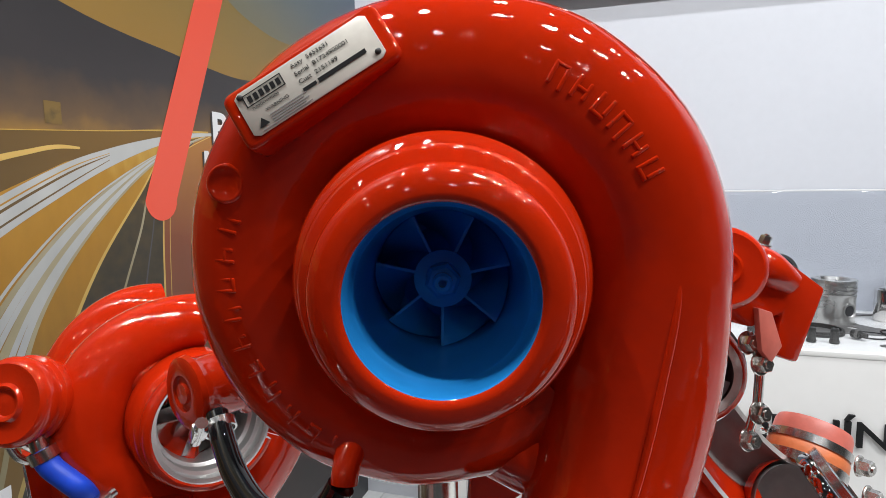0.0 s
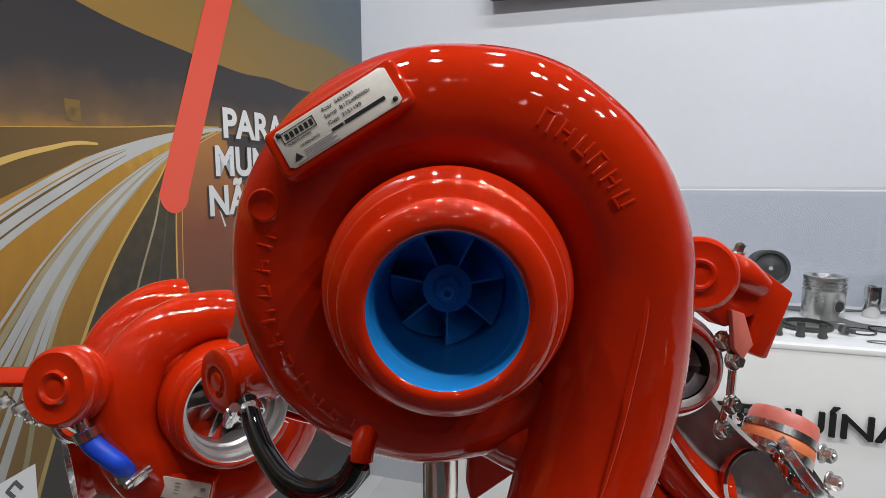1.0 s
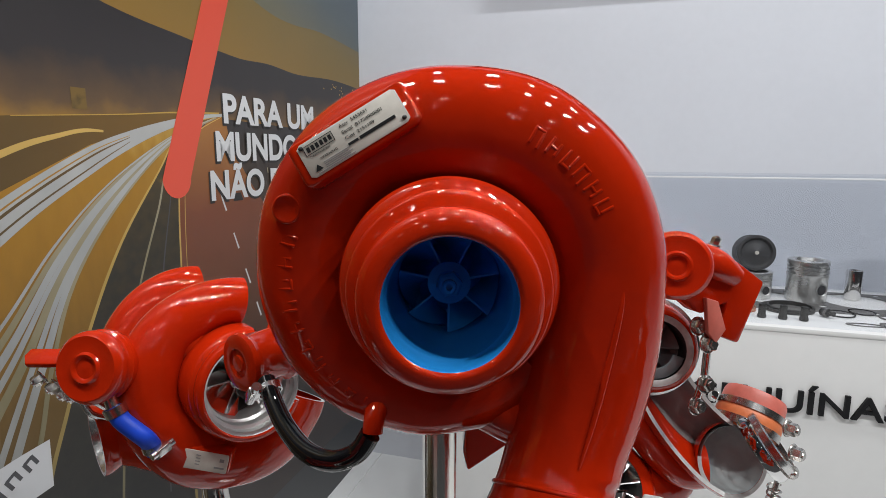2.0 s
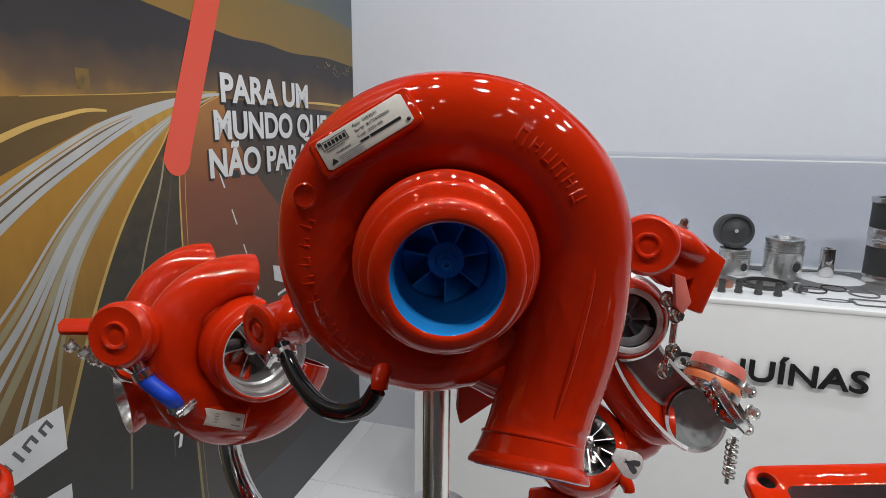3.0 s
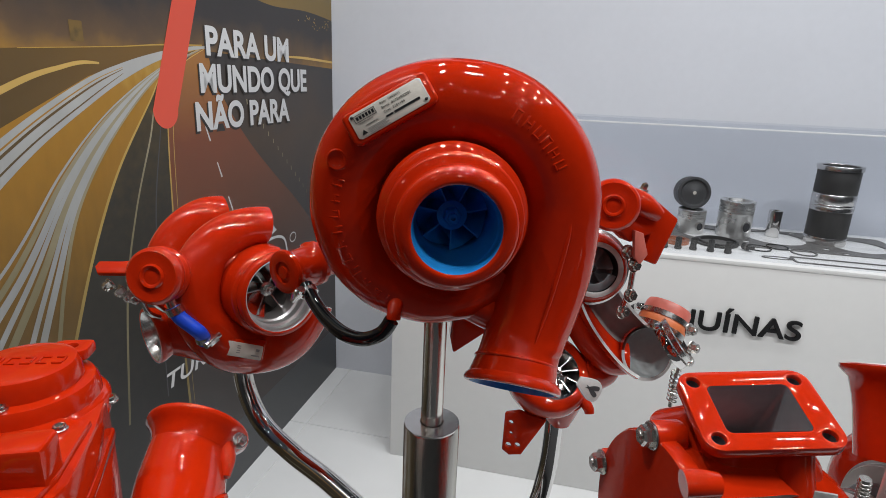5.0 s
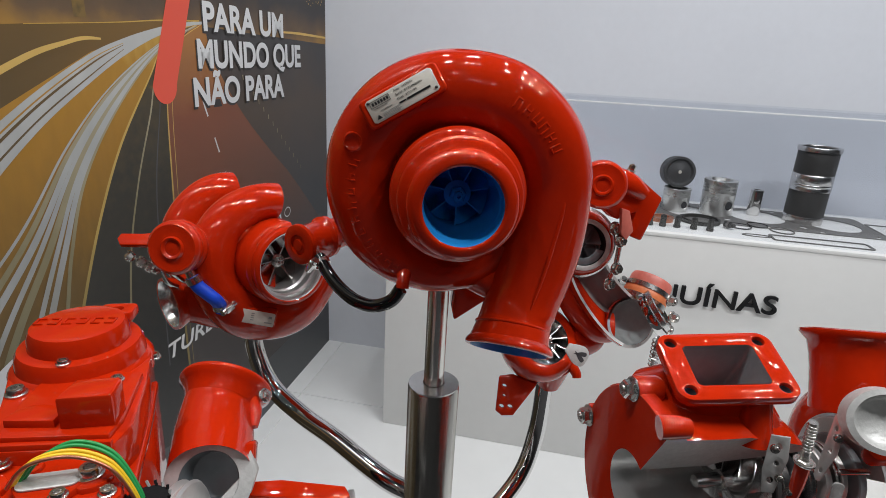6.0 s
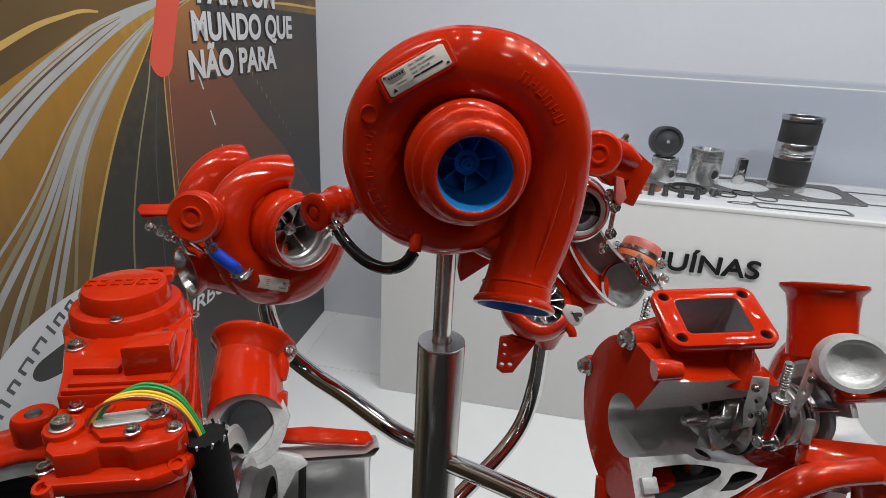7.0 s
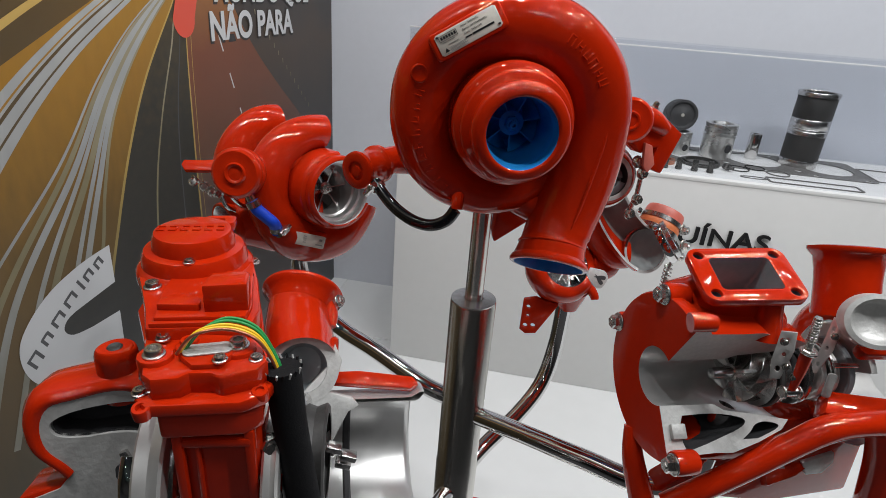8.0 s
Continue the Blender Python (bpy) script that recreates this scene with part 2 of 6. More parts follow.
def scroll_face(outer, tubes, neck, depth, m, a, inner=0.0):
    """The bare flat face left where a scroll is cut off at angle a, with the hollow of its tube."""
    R, r = interp(a, outer), interp(a, tubes)
    rc = R - r
    wall = 0.004
    lp = [(q, z) for q, z in neck]
    lp += [(rc + r * math.cos(radians(152 - 252 * k / 18)), -depth + r * math.sin(radians(152 - 252 * k / 18))) for k in range(19)]
    lp += [(0.5 * rc, -depth - r * 0.95)]
    hole = [(rc + (r - wall) * math.cos(2 * math.pi * k / 20), -depth + (r - wall) * math.sin(2 * math.pi * k / 20)) for k in range(20)]
    c, s_ = math.cos(radians(a)), math.sin(radians(a))
    bm = bmesh.new()
    es = []
    for loop in (lp, hole):
        vs = [bm.verts.new(m @ Vector((q * c, q * s_, z))) for q, z in loop]
        es += [bm.edges.new((vs[i], vs[(i + 1) % len(vs)])) for i in range(len(vs))]
    bmesh.ops.triangle_fill(bm, use_beauty=True, edges=es)
    return bm


def ring_of(at, direction, r, minor, seg=40, squash=1.0):
    prof = [(r + minor * math.cos(2 * math.pi * k / 10), minor * squash * math.sin(2 * math.pi * k / 10)) for k in range(11)]
    return lathe(prof, axis(at, direction), seg)


def wheel(parent, m, r_hub, r_tip, depth, blades, mat, twist=35, lean=0.0, nut_mat=None):
    """A compressor or turbine wheel about m's z axis, z towards the viewer; its nose lies at the origin."""
    hub = part("hub", lathe([(0, 0.0), (r_hub * 0.55, -0.001), (r_hub * 0.6, -0.002), (r_hub, -0.003), (r_hub * 1.02, -0.008),
                             (r_hub * 1.25, -depth * 0.6), (r_tip * 0.75, -depth), (r_tip * 1.15, -depth * 1.12)], m, 40), mat, parent)
    for k in range(blades):
        bm = bmesh.new()
        grid = []
        for side in (0, 1):
            rows = []
            for i in range(7):
                t = i / 6
                row = []
                for j in range(6):
                    u = j / 5
                    r = r_hub * 0.95 + (r_tip - r_hub * 0.95) * u
                    a = 2 * math.pi * k / blades + radians(twist) * t * (0.55 + 0.6 * u) + lean * u + (side - 0.5) * 0.0012 / max(r, 0.004)
                    row.append(bm.verts.new(m @ Vector((r * math.cos(a), r * math.sin(a), -0.004 - (depth - 0.004) * t + 0.002 * u))))
                rows.append(row)
            grid.append(rows)
        for rows in grid:
            for i in range(6):
                for j in range(5):
                    bm.faces.new((rows[i][j], rows[i][j + 1], rows[i + 1][j + 1], rows[i + 1][j]))
        a, b = grid
        for i in range(6):
            bm.faces.new((a[i][5], a[i + 1][5], b[i + 1][5], b[i][5]))
        for j in range(5):
            bm.faces.new((a[0][j], a[0][j + 1], b[0][j + 1], b[0][j]))
        part("blade", bm, mat, hub)
    nm = nut_mat or mat
    n = bmesh.new()
    lathe([(r_hub * 0.62, -0.003), (r_hub * 0.62, 0.004), (r_hub * 0.5, 0.0052), (r_hub * 0.34, 0.0054)], m, 6, bm=n)
    lathe([(r_hub * 0.34, 0.003), (r_hub * 0.34, 0.009), (r_hub * 0.26, 0.0098), (r_hub * 0.14, 0.0098), (r_hub * 0.13, 0.006), (0, 0.006)], m, 20, bm=n)
    part("shaft_nut", n, nm, hub, smooth=25)
    return hub


def clamp(parent, at, direction, r, width=0.009, lug=None, name="hose_clamp"):
    m = axis(at, direction)
    bm = lathe([(r, -width / 2), (r + 0.0012, -width / 2), (r + 0.0012, width / 2), (r, width / 2)], m, 28)
    if lug is not None:
        a = radians(lug)
        lm = m @ Matrix.Translation((math.cos(a) * (r + 0.004), math.sin(a) * (r + 0.004), 0)) @ Matrix.Rotation(a, 4, "Z")
        box((0.008, 0.013, width * 1.1), lm, 0.001, bm)
        lathe([(0, -0.011), (0.0035, -0.011), (0.0035, 0.011), (0, 0.011)], lm @ Matrix.Rotation(radians(90), 4, "X"), 10, bm=bm)
    return part(name, bm, STEEL, parent)


# ---- the setting ----
def slab(name, lo, hi, mat, label, category, bevel=0.0, m=BOOTH):
    size = [b - a for a, b in zip(lo, hi)]
    mid = [(a + b) / 2 for a, b in zip(lo, hi)]
    return tagged(part(name, box(size, m @ Matrix.Translation(mid), bevel), mat), label, category, "", "structure")


slab("floor", (-6, -1.51, -0.1), (7, 1.2, -0.004), FLOOR, "white glossy exhibition floor laid in large panels", "floor")
# added out of view: its dark colour keeps bounced light off front faces
slab("floor_unseen", (-6, -7, -0.1), (7, -1.513, -0.012), UNSEEN_DARK, "unseen dark floor added to cut bounced light", "carpet")
slab("wall_back", (-0.46, 0.52, 0), (7, 0.62, 3.4), WALL, "plain white painted booth wall", "wall")
slab("wall_side", (-6, 0.62, 0), (-0.46, 0.72, 3.4), WALL, "plain white booth wall beside the banner", "wall")
slab("wall_right", (6.9, -7, 0), (7.0, 0.52, 3.4), FARWALL, "grey hall wall", "wall")
slab("wall_left", (-6, -7, 0), (-5.9, 0.62, 3.4), FARWALL, "grey hall wall", "wall")
slab("wall_rear", (-5.9, -7, 0), (6.9, -6.9, 3.4), FARWALL, "grey hall wall", "wall")
slab("ceiling", (-6, -7, 3.4), (7, 0.72, 3.5), CEIL, "dark exhibition hall ceiling", "ceiling")

# television on the wall, only its lower edge in view
tv = thing("television", BOOTH @ Matrix.Translation((0.78, 0.52, 1.742)), "black wall-mounted television above the display case", "television")
part("casing", box((1.44, 0.035, 0.82), Matrix.Translation((0, -0.0375, 0.41)), 0.008), BLACKPLASTIC, tv)
part("screen", box((1.41, 0.004, 0.79), Matrix.Translation((0, -0.0565, 0.412)), 0.001), SCREEN, tv)
part("wall_bracket", box((0.5, 0.019, 0.4), Matrix.Translation((0, -0.0105, 0.41)), 0.003), BLACKPLASTIC, tv)


# ---- printed banner ----
BAN = BOOTH @ Matrix.Translation((-0.416, 0.546, 0)) @ Matrix(((0, 0, 1, 0), (1, 0, 0, 0), (0, 1, 0, 0), (0, 0, 0, 1)))
banner = thing("banner_panel", BAN, "printed banner panel of light trails on a night road", "banner")


def printed(name, stops, along=(0, 1), lo=0.0, hi=1.0, noise_amount=0.25, scale=6.0, stretch=(1, 1, 1), rough=0.42):
    """A print whose ink runs through stops from lo to hi metres along a direction of the panel, broken up by noise."""
    m = bpy.data.materials.new(name)
    m.use_nodes = True
    nt = m.node_tree
    b = nt.nodes["Principled BSDF"]
    b.inputs["Roughness"].default_value = rough
    tc = nt.nodes.new("ShaderNodeTexCoord")
    dot = nt.nodes.new("ShaderNodeVectorMath")
    dot.operation = "DOT_PRODUCT"
    dot.inputs[1].default_value = (*along, 0)
    nt.links.new(tc.outputs["Object"], dot.inputs[0])
    mp = nt.nodes.new("ShaderNodeMapping")
    mp.inputs["Scale"].default_value = stretch
    nt.links.new(tc.outputs["Object"], mp.inputs["Vector"])
    nz = nt.nodes.new("ShaderNodeTexNoise")
    nz.inputs["Scale"].default_value = scale
    nz.inputs["Detail"].default_value = 6
    nt.links.new(mp.outputs[0], nz.inputs["Vector"])
    rng = nt.nodes.new("ShaderNodeMapRange")
    rng.inputs["From Min"].default_value, rng.inputs["From Max"].default_value = lo, hi
    nt.links.new(dot.outputs["Value"], rng.inputs["Value"])
    sub = nt.nodes.new("ShaderNodeMath")
    sub.operation = "MULTIPLY_ADD"
    sub.inputs[1].default_value = noise_amount
    nt.links.new(nz.outputs["Fac"], sub.inputs[0])
    nt.links.new(rng.outputs[0], sub.inputs[2])
    sh = nt.nodes.new("ShaderNodeMath")
    sh.operation = "SUBTRACT"
    sh.inputs[1].default_value = noise_amount * 0.5
    nt.links.new(sub.outputs[0], sh.inputs[0])
    ramp = nt.nodes.new("ShaderNodeValToRGB")
    while len(ramp.color_ramp.elements) < len(stops):
        ramp.color_ramp.elements.new(0.5)
    for e, (p, c) in zip(ramp.color_ramp.elements, stops):
        e.position, e.color = p, (*c, 1)
    nt.links.new(sh.outputs[0], ramp.inputs[0])
    nt.links.new(ramp.outputs[0], b.inputs["Base Color"])
    return m


LAYER = [0.0]


def ink(name, outline, mat, parent=banner):
    """A printed area of that outline, a hair above the last one."""
    LAYER[0] += 0.00003
    bm = bmesh.new()
    bm.faces.new([bm.verts.new((u, z, LAYER[0])) for u, z in outline])
    bmesh.ops.triangulate(bm, faces=bm.faces[:])
    return part(name, bm, mat, parent)


def ribbon(name, pts, mat, n=10, parent=banner):
    """A printed streak through (u, z, width)."""
    LAYER[0] += 0.000012
    path = smooth_path(pts, n)
    bm = bmesh.new()
    rows = []
    for i, (u, z, w) in enumerate(path):
        a, b = path[max(i - 1, 0)], path[min(i + 1, len(path) - 1)]
        d = Vector((b[0] - a[0], b[1] - a[1])).normalized()
        nrm = Vector((-d.y, d.x)) * w / 2
        rows.append((bm.verts.new((u + nrm.x, z + nrm.y, LAYER[0])), bm.verts.new((u - nrm.x, z - nrm.y, LAYER[0]))))
    for p, q in zip(rows, rows[1:]):
        bm.faces.new((p[0], p[1], q[1], q[0]))
    return part(name, bm, mat, parent)


P_DARK = printed("print_night", [(0.0, (0.034, 0.036, 0.039)), (0.35, (0.028, 0.027, 0.027)), (0.62, (0.072, 0.044, 0.024)), (0.75, (0.04, 0.0336, 0.032)), (1.0, (0.048, 0.04, 0.04))], lo=0.2, hi=1.6)
P_SKY = printed("print_sky", [(0.0, (0.29, 0.165, 0.035)), (0.5, (0.21, 0.145, 0.045)), (1.0, (0.128, 0.136, 0.112))], along=(0.25, 1), lo=1.2, hi=1.75, noise_amount=0.35, scale=4)
P_BLUE = printed("print_sky_blue", [(0.0, (0.16, 0.152, 0.104)), (0.4, (0.104, 0.128, 0.136)), (1.0, (0.08, 0.112, 0.16))], along=(0.3, 1), lo=1.42, hi=1.85, noise_amount=0.2)
P_HILL = printed("print_hill", [(0.0, (0.36, 0.19, 0.035)), (0.12, (0.14, 0.082, 0.04)), (0.32, (0.04, 0.034, 0.034)), (1.0, (0.022, 0.022, 0.025))], lo=1.25, hi=1.62, noise_amount=0.3, scale=9)
P_FIELD = printed("print_field", [(0.0, (0.05, 0.037, 0.02)), (0.55, (0.1, 0.062, 0.02)), (1.0, (0.2, 0.105, 0.02))], along=(0.5, 0.6), lo=-0.5, hi=0.3, noise_amount=0.25, scale=5)
P_AMBER = printed("print_amber", [(0.0, (0.045, 0.032, 0.013)), (0.45, (0.12, 0.066, 0.012)), (0.75, (0.34, 0.165, 0.014)), (0.9, (0.42, 0.21, 0.02)), (1.0, (0.58, 0.36, 0.07))], lo=0.35, hi=1.28, noise_amount=0.16, scale=14, stretch=(3, 1, 1))
P_ROAD = printed("print_road", [(0.0, (0.05, 0.042, 0.04)), (0.35, (0.11, 0.05, 0.03)), (0.7, (0.2, 0.06, 0.025)), (1.0, (0.42, 0.18, 0.04))], lo=0.55, hi=1.28, noise_amount=0.15, scale=8)
P_VERGE = printed("print_verge", [(0.0, (0.014, 0.013, 0.012)), (0.5, (0.03, 0.026, 0.018)), (0.85, (0.07, 0.05, 0.02)), (1.0, (0.2, 0.12, 0.03))], lo=0.5, hi=1.3, noise_amount=0.5, scale=40)
P_WHITE = printed("print_white_trail", [(0.0, (0.17, 0.165, 0.13)), (0.45, (0.31, 0.315, 0.31)), (1.0, (0.52, 0.52, 0.5))], lo=0.5, hi=1.3, noise_amount=0.7, scale=5, stretch=(2, 1, 1))
P_CREAM = printed("print_cream_trail", [(0.0, (0.11, 0.098, 0.05)), (0.5, (0.21, 0.18, 0.1)), (1.0, (0.44, 0.38, 0.25))], lo=0.4, hi=1.3, noise_amount=0.6, scale=7)
P_YELLOW = printed("print_yellow_line", [(0.0, (0.2, 0.15, 0.05)), (0.5, (0.45, 0.3, 0.08)), (1.0, (0.7, 0.45, 0.12))], lo=0.6, hi=1.3, noise_amount=0.4, scale=12)
P_STRIPE = printed("print_red_stripe", [(0.0, (0.8, 0.095, 0.05)), (1.0, (0.78, 0.085, 0.045))], lo=1.0, hi=2.0)
P_LETTER = printed("print_white_letters", [(0.0, (0.62, 0.62, 0.62)), (1.0, (0.78, 0.78, 0.78))], lo=1.0, hi=1.4)
P_SHADE = printed("print_letter_shadow", [(0.0, (0.03, 0.026, 0.024)), (1.0, (0.03, 0.026, 0.024))])
P_GREY = printed("print_logo_grey", [(0.0, (0.5, 0.51, 0.52)), (1.0, (0.58, 0.58, 0.59))], lo=0.4, hi=0.8)
P_MARK = printed("print_logo_ink", [(0.0, (0.05, 0.05, 0.055)), (1.0, (0.07, 0.07, 0.075))])

part("panel_board", box((2.4, 3.2, 0.03), Matrix.Translation((-1.227, 1.6, -0.0155)), 0.001), P_DARK, banner)
hill = smooth_path([(-2.42, 2.0), (-1.9, 1.72), (-1.5, 1.585), (-1.167, 1.48), (-0.91, 1.447), (-0.8, 1.437), (-0.714, 1.432), (-0.6, 1.436), (-0.45, 1.428), (-0.237, 1.438), (-0.028, 1.43)], 6)
ink("sky", [(-2.42, 3.15)] + hill + [(-0.028, 3.15)], P_SKY)
ink("blue_sky", smooth_path([(-1.0, 2.3), (-0.86, 1.74), (-0.74, 1.62), (-0.6, 1.575), (-0.47, 1.566), (-0.3, 1.575), (-0.028, 1.56)], 6) + [(-0.028, 3.15), (-1.0, 3.15)], P_BLUE)
ink("hill", [(-2.42, 1.16)] + hill + [(-0.028, 1.26), (-0.8, 1.28)], P_HILL)
edge = [(-0.835, 1.284, 0.002), (-0.95, 1.248, 0.003), (-1.019, 1.164, 0.004), (-1.13, 1.029, 0.006), (-1.211, 0.892, 0.007), (-1.282, 0.737, 0.008), (-1.34, 0.58, 0.009), (-1.39, 0.3, 0.01)]
edge_line = [(u, z) for u, z, w in smooth_path(edge, 6)]
ink("field", [(-2.42, 1.16), (-1.3, 1.258), (-0.975, 1.281), (-0.81, 1.289)] + edge_line + [(-1.42, 0.0), (-2.42, 0.0)], P_FIELD)
ink("amber_road", [(-0.815, 1.288)] + edge_line + [(-1.43, 0.2), (-2.42, 0.2), (-2.42, 0.38), (-2.0, 0.66), (-1.7, 0.92), (-1.5, 1.07), (-1.34, 1.142), (-1.18, 1.213), (-0.97, 1.27)], P_AMBER)
yl = [(-0.83, 1.284), (-0.925, 1.24), (-0.958, 1.18), (-0.972, 1.073), (-0.979, 0.927), (-0.985, 0.75), (-0.985, 0.5), (-0.98, 0.2)]
re_edge = [(-0.8, 1.284), (-0.77, 1.2), (-0.652, 1.06), (-0.5, 0.93), (-0.364, 0.826), (-0.2, 0.68), (-0.03, 0.52)]
ink("verge", edge_line + smooth_path(yl, 6)[::-1], P_VERGE)
ink("red_road", smooth_path(yl, 6) + [(-0.03, 0.2)] + smooth_path(re_edge, 6)[::-1], P_ROAD)
ribbon("road_edge", edge, P_YELLOW)
ribbon("kerb", [(-0.86, 1.274, 0.002), (-0.985, 1.19, 0.004), (-1.032, 1.079, 0.005), (-1.098, 0.926, 0.005), (-1.15, 0.75, 0.006), (-1.19, 0.45, 0.006)], P_CREAM)
ribbon("kerb", [(-0.86, 1.272, 0.002), (-0.97, 1.19, 0.003), (-1.0, 1.079, 0.003), (-1.035, 0.926, 0.004), (-1.05, 0.75, 0.004), (-1.06, 0.45, 0.004)], P_MARK)
ribbon("lane_line", [(u, z, 0.003 + 0.006 * (1.28 - z)) for u, z in yl], P_YELLOW)
ribbon("lane_line", [(u + 0.018, z, 0.002) for u, z in yl], P_YELLOW)
for k in range(4):
    u, z = -0.83 + 0.04 * k, 1.1 - 0.1 * k
    ribbon("lane_dash", [(u, z, 0.005), (u + 0.008, z - 0.02, 0.005), (u + 0.017, z - 0.042, 0.006)], P_LETTER, 3)
ribbon("road_edge", [(u, z, 0.003) for u, z in re_edge], P_ROAD)
for k in range(14):
    t = k / 13
    u, z = -0.63 + 0.36 * t, 1.16 - 0.32 * t
    ribbon("roadside_post", [(u, z, 0.004), (u + 0.001, z - 0.014, 0.004)], P_CREAM, 2)
# white and cream light trails
ribbon("light_trail", [(-0.8, 1.289, 0.006), (-0.88, 1.28, 0.01), (-0.976, 1.26, 0.017), (-1.08, 1.228, 0.03), (-1.186, 1.184, 0.045), (-1.343, 1.098, 0.056), (-1.5, 0.985, 0.075), (-1.7, 0.8, 0.1), (-2.0, 0.48, 0.13)], P_WHITE)
for off, w in ((-0.3, 0.0035), (0.12, 0.005), (0.3, 0.003)):
    ribbon("trail_gap", [(-1.09 , 1.226 + off * 0.02, 0.001), (-1.186, 1.184 + off * 0.045, w * 0.7), (-1.343, 1.098 + off * 0.056, w), (-1.5, 0.985 + off * 0.075, w * 1.3), (-1.7, 0.8 + off * 0.1, w * 1.2)], P_FIELD if off < 0.2 else P_AMBER)
for k, (end_u, w) in enumerate(((-1.78, 0.007), (-1.72, 0.013), (-1.68, 0.016), (-1.62, 0.012), (-1.585, 0.017), (-1.53, 0.012), (-1.5, 0.016), (-1.455, 0.01))):
    t = k / 7
    ribbon("light_trail", [(-0.83, 1.281, 0.002), (-0.98, 1.232 - 0.012 * t, 0.003 + w * 0.1), (-1.13 - 0.01 * (1 - t), 1.146 - 0.045 * t, w * 0.45),
                           (-1.27 + 0.03 * t, 1.04 - 0.07 * t, w * 0.7), (-1.4 + 0.1 * t, 0.9 - 0.07 * t, w * 0.9), (end_u + 0.13 - 0.02 * t, 0.68, w), (end_u, 0.42, w * 1.2)], P_WHITE if k % 3 != 1 else P_CREAM)
ribbon("guard_rail", [(-1.15, 1.238, 0.004), (-1.19, 1.238, 0.007), (-1.235, 1.229, 0.008), (-1.332, 1.2, 0.011), (-1.5, 1.12, 0.014), (-1.8, 0.95, 0.02)], P_YELLOW)
ribbon("guard_rail", [(-1.15, 1.228, 0.002), (-1.235, 1.217, 0.003), (-1.332, 1.184, 0.004), (-1.5, 1.1, 0.006)], P_FIELD)
ribbon("skyline_glow", [(-1.32, 1.256, 0.0015), (-1.1, 1.272, 0.002), (-0.97, 1.284, 0.003), (-0.82, 1.292, 0.004)], P_AMBER)
ribbon("skyline_glow", [(-0.37, 1.287, 0.006), (-0.25, 1.288, 0.008), (-0.03, 1.283, 0.007)], P_YELLOW)
ribbon("road_sign", [(-1.195, 1.275, 0.03), (-1.195, 1.312, 0.03)], P_VERGE, 2)
for k in range(26):
    u = -0.3 + 0.26 * random.random()
    z = 1.385 + 0.04 * random.random()
    ribbon("town_light", [(u, z, 0.004), (u + 0.004, z, 0.004)], P_YELLOW, 1)
# slanted red stripe with a round foot
stripe = []
for a in range(0, 181, 15):
    stripe.append((-0.972 - 0.0425 * math.cos(radians(a)), 1.143 - 0.043 * math.sin(radians(a))))
ink("red_stripe", [(-0.972 - 0.0425 + 0.4 * 1.6, 2.743)] + stripe + [(-0.972 + 0.0425 + 0.4 * 1.6, 2.743)], P_STRIPE)


def fitted_text(name, text, u0, u1, z, h, mat, parent, bold=0.0, lift=0.0006, shear=0.0, depth=0.00003):
    ob = lettering(name, text, h, Matrix(), mat, parent, depth, bold=bold, shear=shear)
    xs = [v.co.x for v in ob.data.vertices]
    k = (u1 - u0) / (max(xs) - min(xs))
    ob.data.transform(Matrix.Translation((u0 - min(xs) * k, z, lift)) @ Matrix.Diagonal((k, 1, 1, 1)))
    return ob


TOP = LAYER[0] + 0.0002
for words, u0, u1, z in (("PARA UM", -0.804, -0.372, 1.273), ("MUNDO QUE", -0.838, -0.25, 1.182), ("NÃO PARA", -0.865, -0.38, 1.089)):
    fitted_text("slogan_shadow", words, u0 - 0.006, u1 + 0.0, z - 0.005, 0.067, P_SHADE, banner, bold=0.0042, lift=TOP)
    fitted_text("slogan", words, u0, u1, z, 0.066, P_LETTER, banner, bold=0.0032, lift=TOP + 0.00012)
fitted_text("slogan", "TURBO", -1.06, -0.79, 0.467, 0.041, P_LETTER, banner, bold=0.001, lift=TOP, shear=0.2)
# maker's emblem: a plain grey C with a band of dark marks
ink("emblem", smooth_path([(-1.319, 0.708), (-1.40, 0.7), (-1.48, 0.678), (-1.54, 0.64), (-1.567, 0.6), (-1.563, 0.545), (-1.53, 0.5), (-1.46, 0.474), (-1.38, 0.468), (-1.326, 0.472)], 5)
    + [(-1.322, 0.552)] + smooth_path([(-1.40, 0.556), (-1.45, 0.566), (-1.468, 0.588), (-1.45, 0.607), (-1.40, 0.614)], 4) + [(-1.321, 0.622)], P_GREY)
ink("emblem_notch", [(-1.319, 0.551)] + smooth_path([(-1.40, 0.556), (-1.45, 0.566), (-1.468, 0.588), (-1.45, 0.607), (-1.40, 0.614)], 4) + [(-1.319, 0.622)], P_VERGE)
